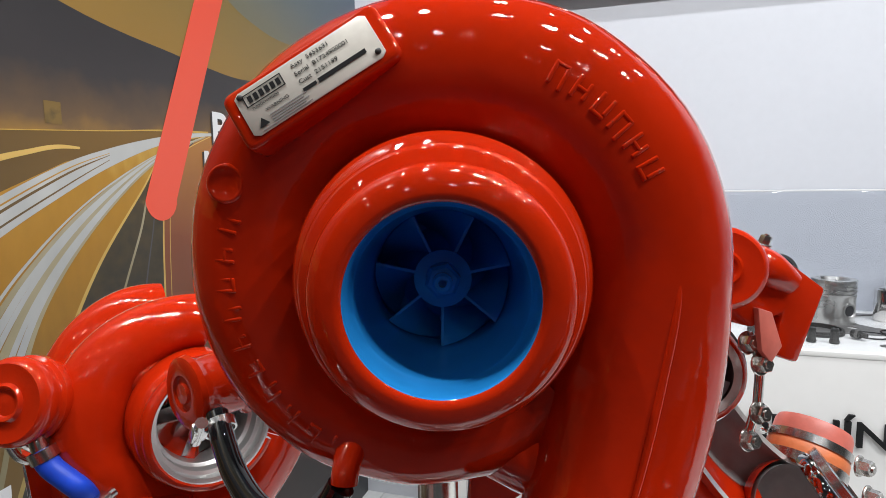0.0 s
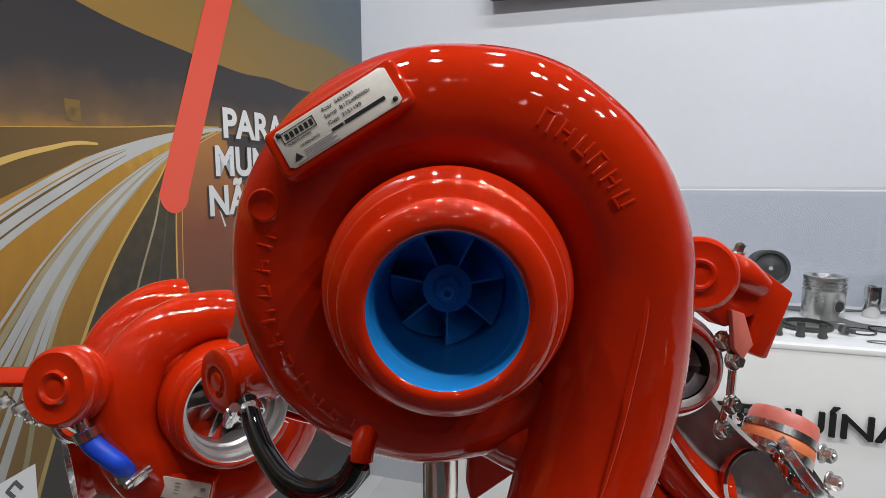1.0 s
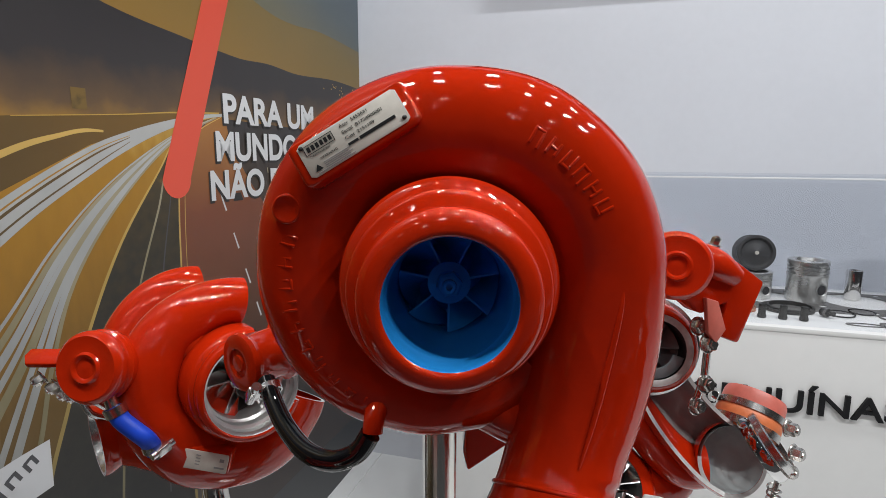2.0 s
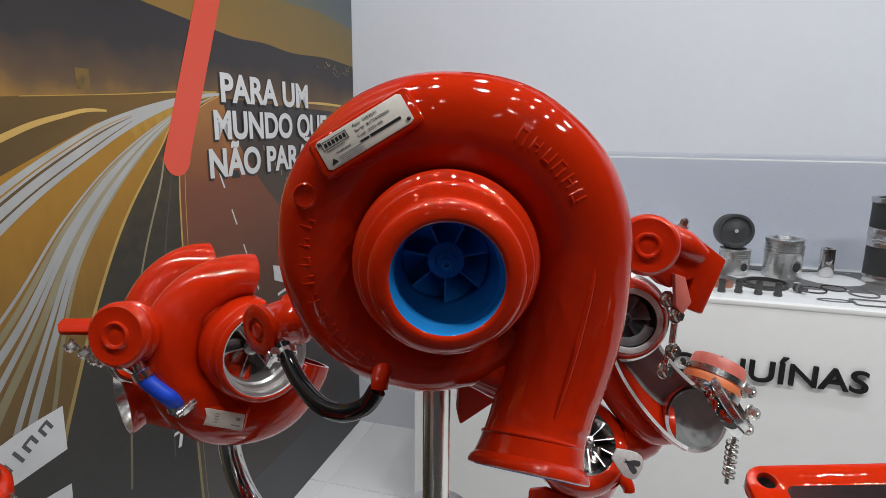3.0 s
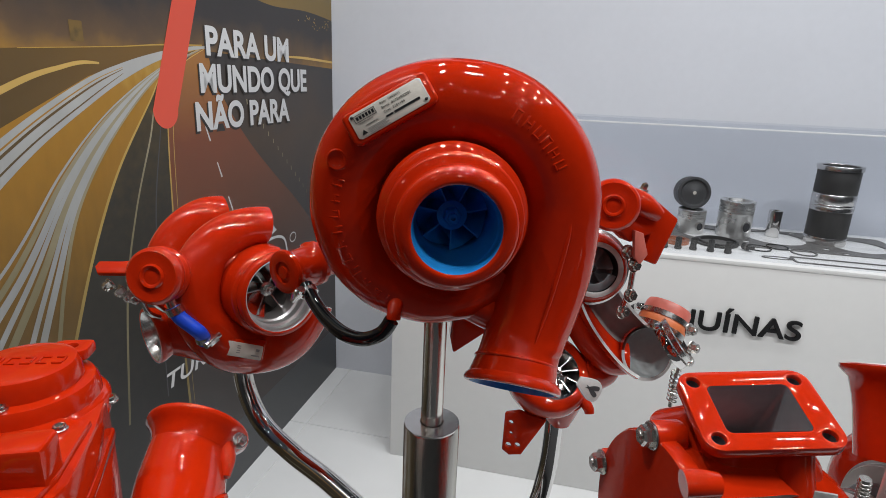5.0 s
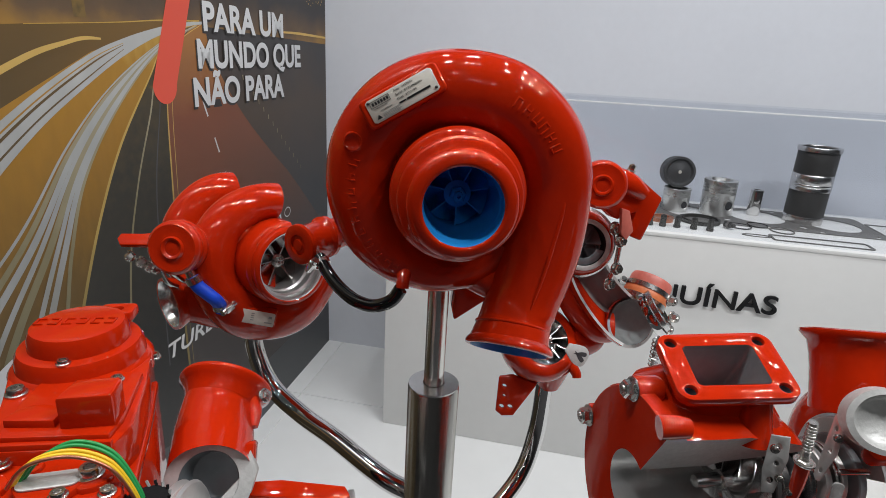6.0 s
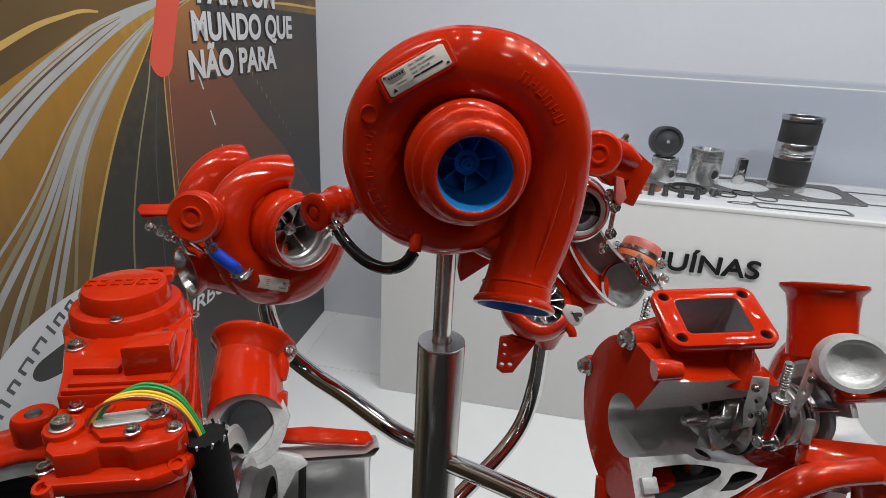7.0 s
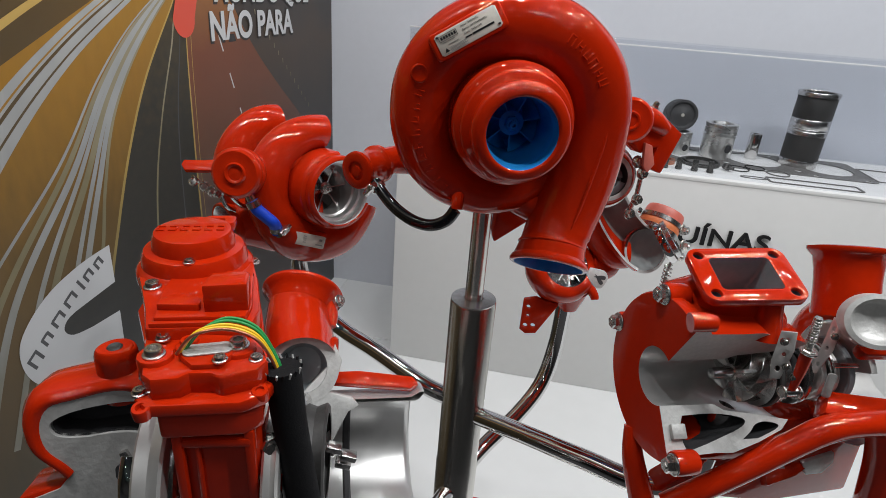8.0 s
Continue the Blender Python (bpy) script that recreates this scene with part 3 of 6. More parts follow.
for k, (t, w, h) in enumerate(((0.0, 0.03, 0.03), (0.17, 0.024, 0.022), (0.34, 0.034, 0.022), (0.53, 0.034, 0.022), (0.69, 0.01, 0.03), (0.81, 0.024, 0.022), (0.97, 0.022, 0.022))):
    u, z = -1.54 + 0.19 * t, 0.567 + 0.116 * t + 0.012 * math.sin(3 * t)
    for s_ in ((-1, 1) if w > 0.012 else (0,)):
        du, dz = 0.36 * w * s_ * 0.84, 0.36 * w * s_ * 0.54
        ribbon("emblem_mark", [(u + du + 0.25 * h, z + dz - 0.42 * h, 0.0065), (u + du - 0.25 * h, z + dz + 0.42 * h, 0.0065)], P_MARK, 2)
    if w > 0.012:
        ribbon("emblem_mark", [(u - 0.3 * w - 0.2 * h, z - 0.19 * w + 0.34 * h, 0.006), (u + 0.3 * w - 0.2 * h, z + 0.19 * w + 0.34 * h, 0.006)], P_MARK, 2)
ink("partner_mark", [(-0.617, 0.811), (-0.544, 0.791), (-0.497, 0.743), (-0.533, 0.733), (-0.614, 0.765)], P_GREY)
ribbon("partner_mark", [(-0.6, 0.716, 0.009), (-0.54, 0.722, 0.009), (-0.481, 0.716, 0.009), (-0.445, 0.695, 0.009), (-0.431, 0.65, 0.009)], P_LETTER)
ribbon("partner_mark", [(-0.387 + 0.022 * math.cos(k * 0.7854), 0.691 + 0.016 * math.sin(k * 0.7854), 0.004) for k in range(9)], P_LETTER, 4)

# ---- pedestal, case and what is shown in it ----
pedestal = thing("pedestal", BOOTH, "white laminate display pedestal with raised black lettering", "pedestal")
part("body", box((2.4, 0.47, 0.79), Matrix.Translation((1.2, 0.24, 0.395)), 0.002), WHITE, pedestal)
part("top", box((2.402, 0.474, 0.012), Matrix.Translation((1.2, 0.24, 0.794)), 0.002), WHITE, pedestal)
part("plinth_shadow_gap", box((2.36, 0.44, 0.004), Matrix.Translation((1.2, 0.24, -0.002))), BLACKPLASTIC, pedestal)
FACE = Matrix(((1, 0, 0, 0), (0, 0, -1, 0), (0, 1, 0, 0), (0, 0, 0, 1)))
gen = lettering("lettering", "GENUÍNAS", 0.054, Matrix(), INK, pedestal, 0.004, bold=0.0008)
xs = [v.co.x for v in gen.data.vertices]
k = (1.15 - 0.70) / (max(xs) - min(xs))
gen.data.transform(Matrix.Translation((0.70, 0.0, 0.596)) @ FACE @ Matrix.Diagonal((k, 1, 1, 1)))

# pale colour for the highlight painted along the lid's edge
EDGE_HIGHLIGHT = material("edge_highlight_pale", (0.82, 0.84, 0.86), 0.15, coat=0.5, vary=0.02)
case = thing("display_case", BOOTH @ Matrix.Translation((0, 0, 0.80)), "clear acrylic display case over engine parts", "display case")
for nm, size, mid in (("front_pane", (2.16, 0.006, 0.336), (1.1, 0.02, 0.17)), ("back_pane", (2.16, 0.006, 0.336), (1.1, 0.45, 0.17)),
                      ("side_pane", (0.006, 0.424, 0.336), (0.023, 0.235, 0.17)), ("side_pane", (0.006, 0.424, 0.336), (2.177, 0.235, 0.17)),
                      ("lid_pane", (2.162, 0.437, 0.006), (1.1, 0.235, 0.3415))):
    o = part(nm, box(size, Matrix.Translation(mid), 0.0008), ACRYLIC, case)
    o.visible_shadow = False
# highlight of the lid's front edge, built as a pale strip
part("lid_edge_highlight", box((2.16, 0.004, 0.004), Matrix.Translation((1.1, 0.0145, 0.3455)), 0.0006), EDGE_HIGHLIGHT, case, "pale strip standing in for the highlight on the lid edge")


def on_top(x, y, z=0.801):
    return BOOTH @ Matrix.Translation((x, y, z))


ALU = material("turned_aluminium", (0.66, 0.66, 0.65), 0.28, metal=0.9, bump=0.05, scale=90, vary=0.1)
GRAPHITE = material("graphite_skirt", (0.05, 0.05, 0.052), 0.5, bump=0.1, scale=140, vary=0.25)


def piston(m, r, h, skirt, label):
    p = thing("piston", m @ Matrix.Diagonal((0.82, 0.82, 0.88, 1)), label, "piston", "pistons in the case")
    prof = [(r * 0.8, 0), (r * 0.97, 0), (r * 0.98, h * 0.05)]
    prof += [(r * 0.98, h * 0.6), (r, h * 0.62)]
    for z in (0.68, 0.77, 0.86):
        prof += [(r, h * z), (r * 0.93, h * (z + 0.005)), (r * 0.93, h * (z + 0.035)), (r, h * (z + 0.04))]
    prof += [(r, h * 0.985), (r * 0.985, h), (r * 0.72, h), (r * 0.66, h * 0.93), (r * 0.3, h * 0.88), (0.0001, h * 0.92)]
    part("body", lathe(prof, Matrix(), 56), skirt, p)
    for s_ in (-1, 1):
        a = radians(-62 if s_ > 0 else 118)
        d = Vector((math.cos(a), math.sin(a), 0))
        pm = axis(d * (r * 0.955) + Vector((0, 0, h * 0.33)), d)
        bore = part("pin_bore", lathe([(r * 0.3, 0.0), (r * 0.34, 0.002), (r * 0.34, 0.0045), (r * 0.3, 0.005), (r * 0.27, 0.0035), (r * 0.27, -0.004), (0.0001, -0.004)], pm, 28), skirt, p)
        # a dark disc across the bore gives its inner shade
        part("pin_bore_shade", lathe([(r * 0.25, 0.0028), (0.0001, 0.0028)], pm, 24), DARK, bore)
    return p


piston(on_top(0.896, 0.318), 0.052, 0.083, ALU, "bright aluminium piston standing on a gasket")
piston(on_top(1.022, 0.312), 0.062, 0.128, ALU, "tall bright aluminium piston with ring grooves")
lying = thing("piston", on_top(0.893, 0.262, 0.8745) @ axis((0, 0.06, 0.05), (0.05, -1, 0.12)) @ Matrix.Diagonal((0.85, 0.85, 0.85, 1)), "dark coated piston set on edge with its crown showing", "piston", "pistons in the case")
part("body", lathe([(0.0001, 0.006), (0.012, 0.006), (0.03, -0.004), (0.044, -0.004), (0.05, 0.004), (0.057, 0.004), (0.059, 0.002), (0.059, -0.012), (0.055, -0.013), (0.055, -0.017), (0.059, -0.018), (0.059, -0.07), (0.0001, -0.07)], Matrix(), 56), GRAPHITE, lying)
part("crown_mark", lathe([(0.0001, 0.0085), (0.006, 0.0085), (0.0065, 0.006)], Matrix(), 20), PLATE, lying, "pale round mark")

pin = thing("gudgeon_pin", on_top(1.148, 0.353) @ Matrix.Diagonal((0.9, 0.9, 0.95, 1)), "polished steel gudgeon pin standing upright", "gudgeon pin")
part("sleeve", lathe([(0.012, 0), (0.021, 0), (0.022, 0.002), (0.022, 0.085), (0.021, 0.087), (0.013, 0.087), (0.012, 0.085), (0.012, 0.0)], Matrix(), 36), CHROME, pin)

liner = thing("cylinder_liner", on_top(1.287, 0.325) @ Matrix.Diagonal((0.8, 0.8, 0.97, 1)), "tall cylinder liner in bands of black and bright steel", "cylinder liner")
part("lower_band", lathe([(0.062, 0.0), (0.07, 0.0), (0.071, 0.002), (0.071, 0.022), (0.07, 0.024)], Matrix(), 56), STEEL, liner)
part("lower_coat", lathe([(0.0695, 0.024), (0.07, 0.026), (0.07, 0.102), (0.0695, 0.104)], Matrix(), 56), PHOSPHATE, liner, "black coated band")
part("middle_band", lathe([(0.0695, 0.104), (0.0725, 0.106), (0.0725, 0.118), (0.071, 0.12), (0.0725, 0.122), (0.0725, 0.126), (0.071, 0.128), (0.0725, 0.13), (0.0725, 0.156), (0.07, 0.159)], Matrix(), 56), STEEL, liner)
part("upper_coat", lathe([(0.07, 0.159), (0.0715, 0.161), (0.0715, 0.228), (0.07, 0.23)], Matrix(), 56), PHOSPHATE, liner, "black coated band")
part("collar", lathe([(0.07, 0.23), (0.0765, 0.231), (0.0765, 0.243), (0.075, 0.245), (0.064, 0.245), (0.062, 0.243), (0.062, 0.0)], Matrix(), 56), STEEL, liner)

GASKET = material("gasket_grey", (0.16, 0.155, 0.15), 0.5, metal=0.3, bump=0.15, scale=150, vary=0.25)


def flat_ring(name, x, y, r, w, mat, label, h=0.003, sx=1.0, sy=1.0):
    o = tagged(part(name, lathe([(r - w, 0), (r, 0), (r, h), (r - w, h), (r - w, 0)], Matrix.Diagonal((sx, sy, 1, 1)), 48), mat), label, "ring")
    o.matrix_world = on_top(x, y)
    return o


gk = thing("head_gasket", on_top(1.15, 0.3), "dark grey multi-hole cylinder head gasket lying flat", "gasket")
bm = prism(rounded(0.66, 0.25, 0.02), 0.0012, holes=[(-0.21, 0, 0.075), (0.0, 0.02, 0.085), (0.22, 0, 0.078)] + [(-0.3 + 0.075 * k, 0.108 if k % 2 else -0.108, 0.009) for k in range(9)] + [(-0.105, -0.06, 0.011), (0.11, -0.07, 0.011)])
part("sheet", bm, GASKET, gk)
flat_ring("piston_ring", 0.947, 0.185, 0.062, 0.012, PHOSPHATE, "black coated steel ring lying on another", 0.006)
flat_ring("piston_ring", 0.952, 0.181, 0.055, 0.006, PHOSPHATE, "black coated steel ring lying on another", 0.011)
flat_ring("bush_ring", 0.83, 0.15, 0.036, 0.012, COPPER, "reddish copper ring lying flat", 0.012)
flat_ring("sealing_ring", 1.06, 0.166, 0.034, 0.003, RUBBER, "thin black sealing ring lying flat")
flat_ring("sealing_ring", 1.177, 0.16, 0.034, 0.003, GASKET, "thin grey sealing ring lying flat")
flat_ring("sealing_ring", 1.12, 0.2, 0.03, 0.003, RUBBER, "thin black sealing ring lying flat")
flat_ring("port_gasket", 1.083, 0.075, 0.04, 0.006, GASKET, "oval grey port gasket lying flat", 0.002, 1.0, 0.32)
for k, (x, y) in enumerate(((0.787, 0.078), (0.824, 0.078), (0.865, 0.082), (0.911, 0.08), (0.956, 0.078))):
    o = tagged(part("valve_guide", lathe([(0.006, 0), (0.0095, 0), (0.0105, 0.004), (0.0085, 0.01), (0.0085, 0.03), (0.0075, 0.034), (0.004, 0.034), (0.0001, 0.03)], Matrix(), 20), PHOSPHATE), "small black valve guide standing upright", "valve guide", "row of valve guides")
    o.matrix_world = on_top(x, y)
fit_ = thing("oil_nozzle", on_top(1.02, 0.125), "small dark nozzle fitting lying on its side", "nozzle")
part("body", lathe([(0.0001, -0.016), (0.009, -0.016), (0.01, -0.014), (0.01, 0.002), (0.006, 0.004), (0.006, 0.016), (0.0001, 0.017)], axis((0, 0, 0.0115), (0.6, -0.7, 0)), 20), PHOSPHATE, fit_)
part("hex", lathe([(0.0115, -0.006), (0.0115, 0.0), (0.0001, 0.0)], axis((0, 0, 0.0115), (0.6, -0.7, 0)), 6), GASKET, fit_, smooth=25)
for x, y, w, h in ((1.25, 0.075, 0.26, 0.06), (1.56, 0.28, 0.16, 0.16)):
    o = thing("cover_gasket", on_top(x, y), "thin pale rectangular cover gasket lying flat", "gasket")
    bm = bmesh.new()
    outer, inner = rounded(w, h, 0.01), rounded(w - 0.012, h - 0.012, 0.006)
    lo, li = [bm.verts.new((a, b, 0.002)) for a, b in outer], [bm.verts.new((a, b, 0.002)) for a, b in inner]
    for i in range(len(lo)):
        j = (i + 1) % len(lo)
        bm.faces.new((lo[i], lo[j], li[j], li[i]))
    ret = bmesh.ops.extrude_face_region(bm, geom=bm.faces[:])
    bmesh.ops.translate(bm, verts=[g for g in ret["geom"] if isinstance(g, bmesh.types.BMVert)], vec=(0, 0, -0.002))
    part("frame", bm, GASKET, o)

# ---- stand ----
stand = thing("display_stand", Matrix.Translation((-0.005, 0.075, 0)), "polished steel display stand with bent tube arms", "stand")
part("base_plate", lathe([(0, 0), (0.2, 0), (0.202, 0.002), (0.202, 0.01), (0.199, 0.012), (0.0, 0.012)], Matrix(), 64), BRUSHED, stand)
part("column", lathe([(0.03, 0.012), (0.03, 0.62), (0.0292, 0.621), (0.0292, 0.885), (0.028, 0.887), (0.013, 0.887), (0.0125, 0.882), (0.0, 0.882)], Matrix(), 48), BRUSHED, stand)
part("pole", lathe([(0.0115, 0.88), (0.0115, 1.02), (0, 1.02)], Matrix(), 32), BRUSHED, stand)
part("column_cap", lathe([(0.0125, 0.886), (0.0282, 0.886), (0.0286, 0.8885), (0.0125, 0.889)], Matrix(), 48), STEEL, stand)
for nm, pts in (("arm", [(0, 0, 0.725), (-0.05, 0.02, 0.735), (-0.12, 0.08, 0.752), (-0.17, 0.12, 0.763), (-0.215, 0.15, 0.79), (-0.238, 0.165, 0.84), (-0.24, 0.17, 0.9), (-0.24, 0.17, 0.93)]),
                ("arm", [(0, 0, 0.58), (0.05, 0.045, 0.6), (0.11, 0.085, 0.63), (0.15, 0.115, 0.665), (0.17, 0.135, 0.72), (0.175, 0.14, 0.79), (0.175, 0.14, 0.87)]),
                ("arm", [(0, 0, 0.71), (0.06, -0.055, 0.722), (0.13, -0.125, 0.738), (0.18, -0.175, 0.75), (0.215, -0.2, 0.78), (0.222, -0.203, 0.84), (0.222, -0.203, 0.88)]),
                ("arm", [(0, 0, 0.575), (-0.06, -0.09, 0.585), (-0.14, -0.19, 0.6), (-0.19, -0.25, 0.62), (-0.215, -0.28, 0.67), (-0.217, -0.285, 0.74), (-0.217, -0.285, 0.9)])):
    part(nm, tube(pts, 0.0125, 24), CHROME, stand)

# ---- the large turbocharger in the middle ----
turbo = thing("turbocharger", Matrix.Translation((0, 0, 1.126)), "large glossy red turbocharger with blue painted bore", "turbocharger")
FRONT = Matrix(((1, 0, 0, 0), (0, 0, -1, 0), (0, 1, 0, 0), (0, 0, 0, 1)))     # local z points at the viewer
 
OUTER = [(0, 0.1305), (25, 0.129), (55, 0.1265), (90, 0.1225), (125, 0.1225), (155, 0.1215), (180, 0.1195), (205, 0.1185), (230, 0.116), (255, 0.1115), (280, 0.107), (310, 0.1)]
TUBES = [(0, 0.0375), (45, 0.037), (90, 0.036), (135, 0.034), (180, 0.0315), (225, 0.028), (265, 0.024), (285, 0.022), (310, 0.02)]
DEEP = [(0, 0.0335), (30, 0.031), (60, 0.0305), (90, 0.033), (125, 0.039), (155, 0.0435), (250, 0.045), (310, 0.044)]
NECK = [(0.0338, 0.0455), (0.0348, 0.0468), (0.037, 0.0472), (0.0425, 0.0455), (0.0455, 0.0435), (0.047, 0.0405), (0.0472, 0.036), (0.0465, 0.031), (0.046, 0.0285), (0.048, 0.0268),
        (0.0525, 0.0258), (0.0545, 0.0235), (0.0548, 0.0195), (0.0535, 0.0165), (0.0525, 0.0145), (0.0545, 0.0125), (0.0585, 0.0105), (0.0605, 0.0065), (0.0605, 0.001), (0.0598, -0.008), (0.0592, -0.016),
        (0.0595, -0.024), (0.0615, -0.031), (0.0655, -0.036), (0.072, -0.039), (0.082, -0.04)]


def volute(seg=36):
    """The scroll and its outlet in one sweep: round from the tongue over the top to the side, then straight down to the rim."""
    stations = []
    for i in range(73):
        a = 312 - 312 * i / 72
        R, r = interp(a, OUTER), interp(a, TUBES)
        c, s_ = math.cos(radians(a)), math.sin(radians(a))
        stations.append((Vector(((R - r) * c, (R - r) * s_, -interp(a, DEEP))), Vector((c, s_, 0)), Vector((0, 0, 1)), r))
    line = smooth_path([(0.093, 0.0, -0.0335, 0.0375), (0.0925, -0.03, -0.0345, 0.038), (0.0885, -0.06, -0.0345, 0.0385), (0.0815, -0.088, -0.0315, 0.0378), (0.0735, -0.112, -0.0255, 0.0362),
                        (0.0675, -0.131, -0.0175, 0.0362), (0.0635, -0.142, -0.0105, 0.0378), (0.0605, -0.151, -0.005, 0.0402)], 6)
    for i in range(1, len(line)):
        d = (Vector(line[min(i + 1, len(line) - 1)][:3]) - Vector(line[i - 1][:3])).normalized()
        z = Vector((0, 0, 1))
        z = (z - d * z.dot(d)).normalized()
        stations.append((Vector(line[i][:3]), z.cross(d), z, line[i][3]))
    bm = bmesh.new()
    rings = []
    for k, (at, out, z, r) in enumerate(stations):
        ring = []
        for j in range(seg):
            b = 2 * math.pi * j / seg
            c, s_ = math.cos(b), math.sin(b)
            # the outer shoulder is a little squarer than a circle
            n = 2.35 if c > 0 and s_ > 0 and k < 100 else 2.0
            q = (abs(c) ** n + abs(s_) ** n) ** (-1 / n)
            ring.append(bm.verts.new(FRONT @ (at + (out * c + z * s_) * r * q)))
        rings.append(ring)
    for p, q in zip(rings, rings[1:]):
        for j in range(seg):
            bm.faces.new((p[j], p[(j + 1) % seg], q[(j + 1) % seg], q[j]))
    bm.faces.new(rings[0])
    return bm


part("compressor_housing", volute(), RED, turbo, smooth=60)
part("inlet_neck", lathe(NECK, FRONT, 96), RED, turbo, smooth=60)
part("inlet_bore", lathe([(0.0338, 0.0455), (0.0334, 0.044), (0.0332, 0.034), (0.0322, 0.0325), (0.0318, 0.031), (0.0312, 0.016), (0.0296, 0.004), (0.0292, 0.0), (0.0292, -0.016), (0.035, -0.024), (0.0001, -0.026)], FRONT, 64), BLUE, turbo, "blue painted bore")
wheel(turbo, FRONT @ Matrix.Translation((0, 0, -0.002)) @ Matrix.Rotation(radians(12), 4, "Z"), 0.0122, 0.0288, 0.024, 7, BLUE, 50)
# outlet
n_out = Vector((-0.2, -0.52, -0.83)).normalized()
o_c = Vector((0.06, 0.003, -0.154))
part("outlet_rim", lathe([(0.0375, -0.009), (0.0402, -0.007), (0.0428, -0.004), (0.0438, -0.001), (0.0434, 0.001), (0.0415, 0.002), (0.0382, 0.002)], axis(o_c, n_out), 48), RED, turbo)
part("outlet_bore", lathe([(0.0383, 0.0022), (0.0372, -0.003), (0.0352, -0.014), (0.034, -0.03), (0.0001, -0.036)], axis(o_c, n_out), 40), BLUE, turbo, "blue painted bore")
# a cast ridge down the front of the outlet, a ring above its rim and the web at the tongue
part("cast_ridge", tube([(0.0965, 0.0, 0.022), (0.096, -0.0028, -0.01), (0.0905, -0.0032, -0.045), (0.083, -0.0055, -0.078), (0.0745, -0.0105, -0.105)], [0.0006, 0.0017, 0.0019, 0.0017, 0.0006], 12), RED, turbo, smooth=60)
part("cast_ridge", tube([(0.058, 0.012, -0.07), (0.056, 0.004, -0.095), (0.053, -0.001, -0.118)], [0.0006, 0.0018, 0.0006], 12), RED, turbo, smooth=60)
part("cast_ring", lathe([(0.034, -0.0022), (0.0372, -0.0012), (0.0378, 0.0), (0.0372, 0.0012), (0.034, 0.0022)], axis(o_c - n_out * 0.0215, n_out), 48), RED, turbo, smooth=60)
part("outlet_web", tube([(0.014, 0.05, -0.086), (0.03, 0.046, -0.091), (0.05, 0.042, -0.097)], [0.017, 0.02, 0.022], 24), RED, turbo, smooth=60)
# cast lugs
for x, z, y, r in ((-0.0925, 0.041, 0.0125, 0.0088), (0.0955, 0.0265, -0.0025, 0.0098)):
    part("cast_lug", lathe([(r * 1.25, -0.008), (r * 1.08, -0.003), (r, -0.0004), (r * 0.97, 0.0008), (r * 0.9, 0.0014), (r * 0.8, 0.0014), (r * 0.74, 0.0009), (0, 0.0012)], axis((x, y, z), (x * 0.9 if x < 0 else 0.12, -1, z * 0.9 if x < 0 else 0.0)), 32), RED, turbo, smooth=60)
# hose nipple boss at the foot
part("nipple_boss", tube([(-0.043, 0.035, -0.078), (-0.0445, 0.022, -0.084), (-0.0455, 0.014, -0.0895), (-0.046, 0.012, -0.095)], [0.009, 0.0072, 0.0064, 0.0062], 24), RED, turbo, smooth=60)
# name plate on its raised pad
pm = FRONT @ Matrix.Translation((-0.0515, 0.0825, 0.0035)) @ Matrix.Rotation(radians(31), 4, "Z") @ Matrix.Rotation(radians(-12), 4, "X") @ Matrix.Diagonal((0.95, 0.8, 1, 1))
part("plate_pad", prism(rounded(0.0765, 0.0325, 0.005), 0.016, pm @ Matrix.Translation((0, 0, -0.017)), 0.0022), RED, turbo, smooth=50)
plate = part("name_plate", prism([(-0.0325, -0.0105), (-0.03, -0.0125), (0.03, -0.0125), (0.0325, -0.0105), (0.0325, 0.0105), (0.03, 0.0125), (-0.03, 0.0125), (-0.0325, 0.0105)], 0.0006, pm @ Matrix.Translation((0, 0, -0.0008)), 0.0002), PLATE, turbo, "pale metal name plate")
pt = pm @ Matrix.Translation((0, 0, 0.0001))


def bars(parent, m, rows, mat, h=0.0006):
    """Printed bars (x, y, width, height) in m's plane."""
    bm = bmesh.new()
    for x, y, w, hh in rows:
        box((w, hh, 0.0002), m @ Matrix.Translation((x + w / 2, y, 0)), 0.0, bm)
    return part("print", bm, mat, parent)


for txt, x, y, hh in (("Assy  5453631", -0.005, 0.008, 0.0022), ("Serial  B1724900001", -0.005, 0.0034, 0.0022), ("Cust  2151199", -0.005, -0.0012, 0.0022), ("WARNING", -0.0225, -0.0035, 0.0016), ("TURBOCHARGERS", -0.0275, 0.0008, 0.0011)):
    lettering("print", txt, hh, pt @ Matrix.Translation((x, y, 0)), INK, plate, 0.00005)
bars(plate, pt, [(-0.005, -0.0048, 0.0065, 0.0017), (0.0025, -0.0048, 0.023, 0.0022)], INK)
bars(plate, pt, [(-0.029, 0.0095, 0.019, 0.0004), (-0.029, 0.0032, 0.019, 0.0004), (-0.029, 0.0064, 0.0004, 0.0066), (-0.0104, 0.0064, 0.0004, 0.0066)]
     + [(-0.0272 + 0.0028 * k, 0.0064, 0.0019, 0.0034) for k in range(6)], INK)
bars(plate, pt, [(-0.022, -0.006 - 0.0013 * k, 0.018 - 0.002 * (k % 2), 0.0005) for k in range(4)] + [(-0.0275, -0.0112, 0.024, 0.0004)], GREYINK)
warn = bmesh.new()
warn.faces.new([warn.verts.new(pt @ Vector(p)) for p in ((-0.0285, -0.0095, 0.0002), (-0.0235, -0.0095, 0.0002), (-0.026, -0.005, 0.0002))])
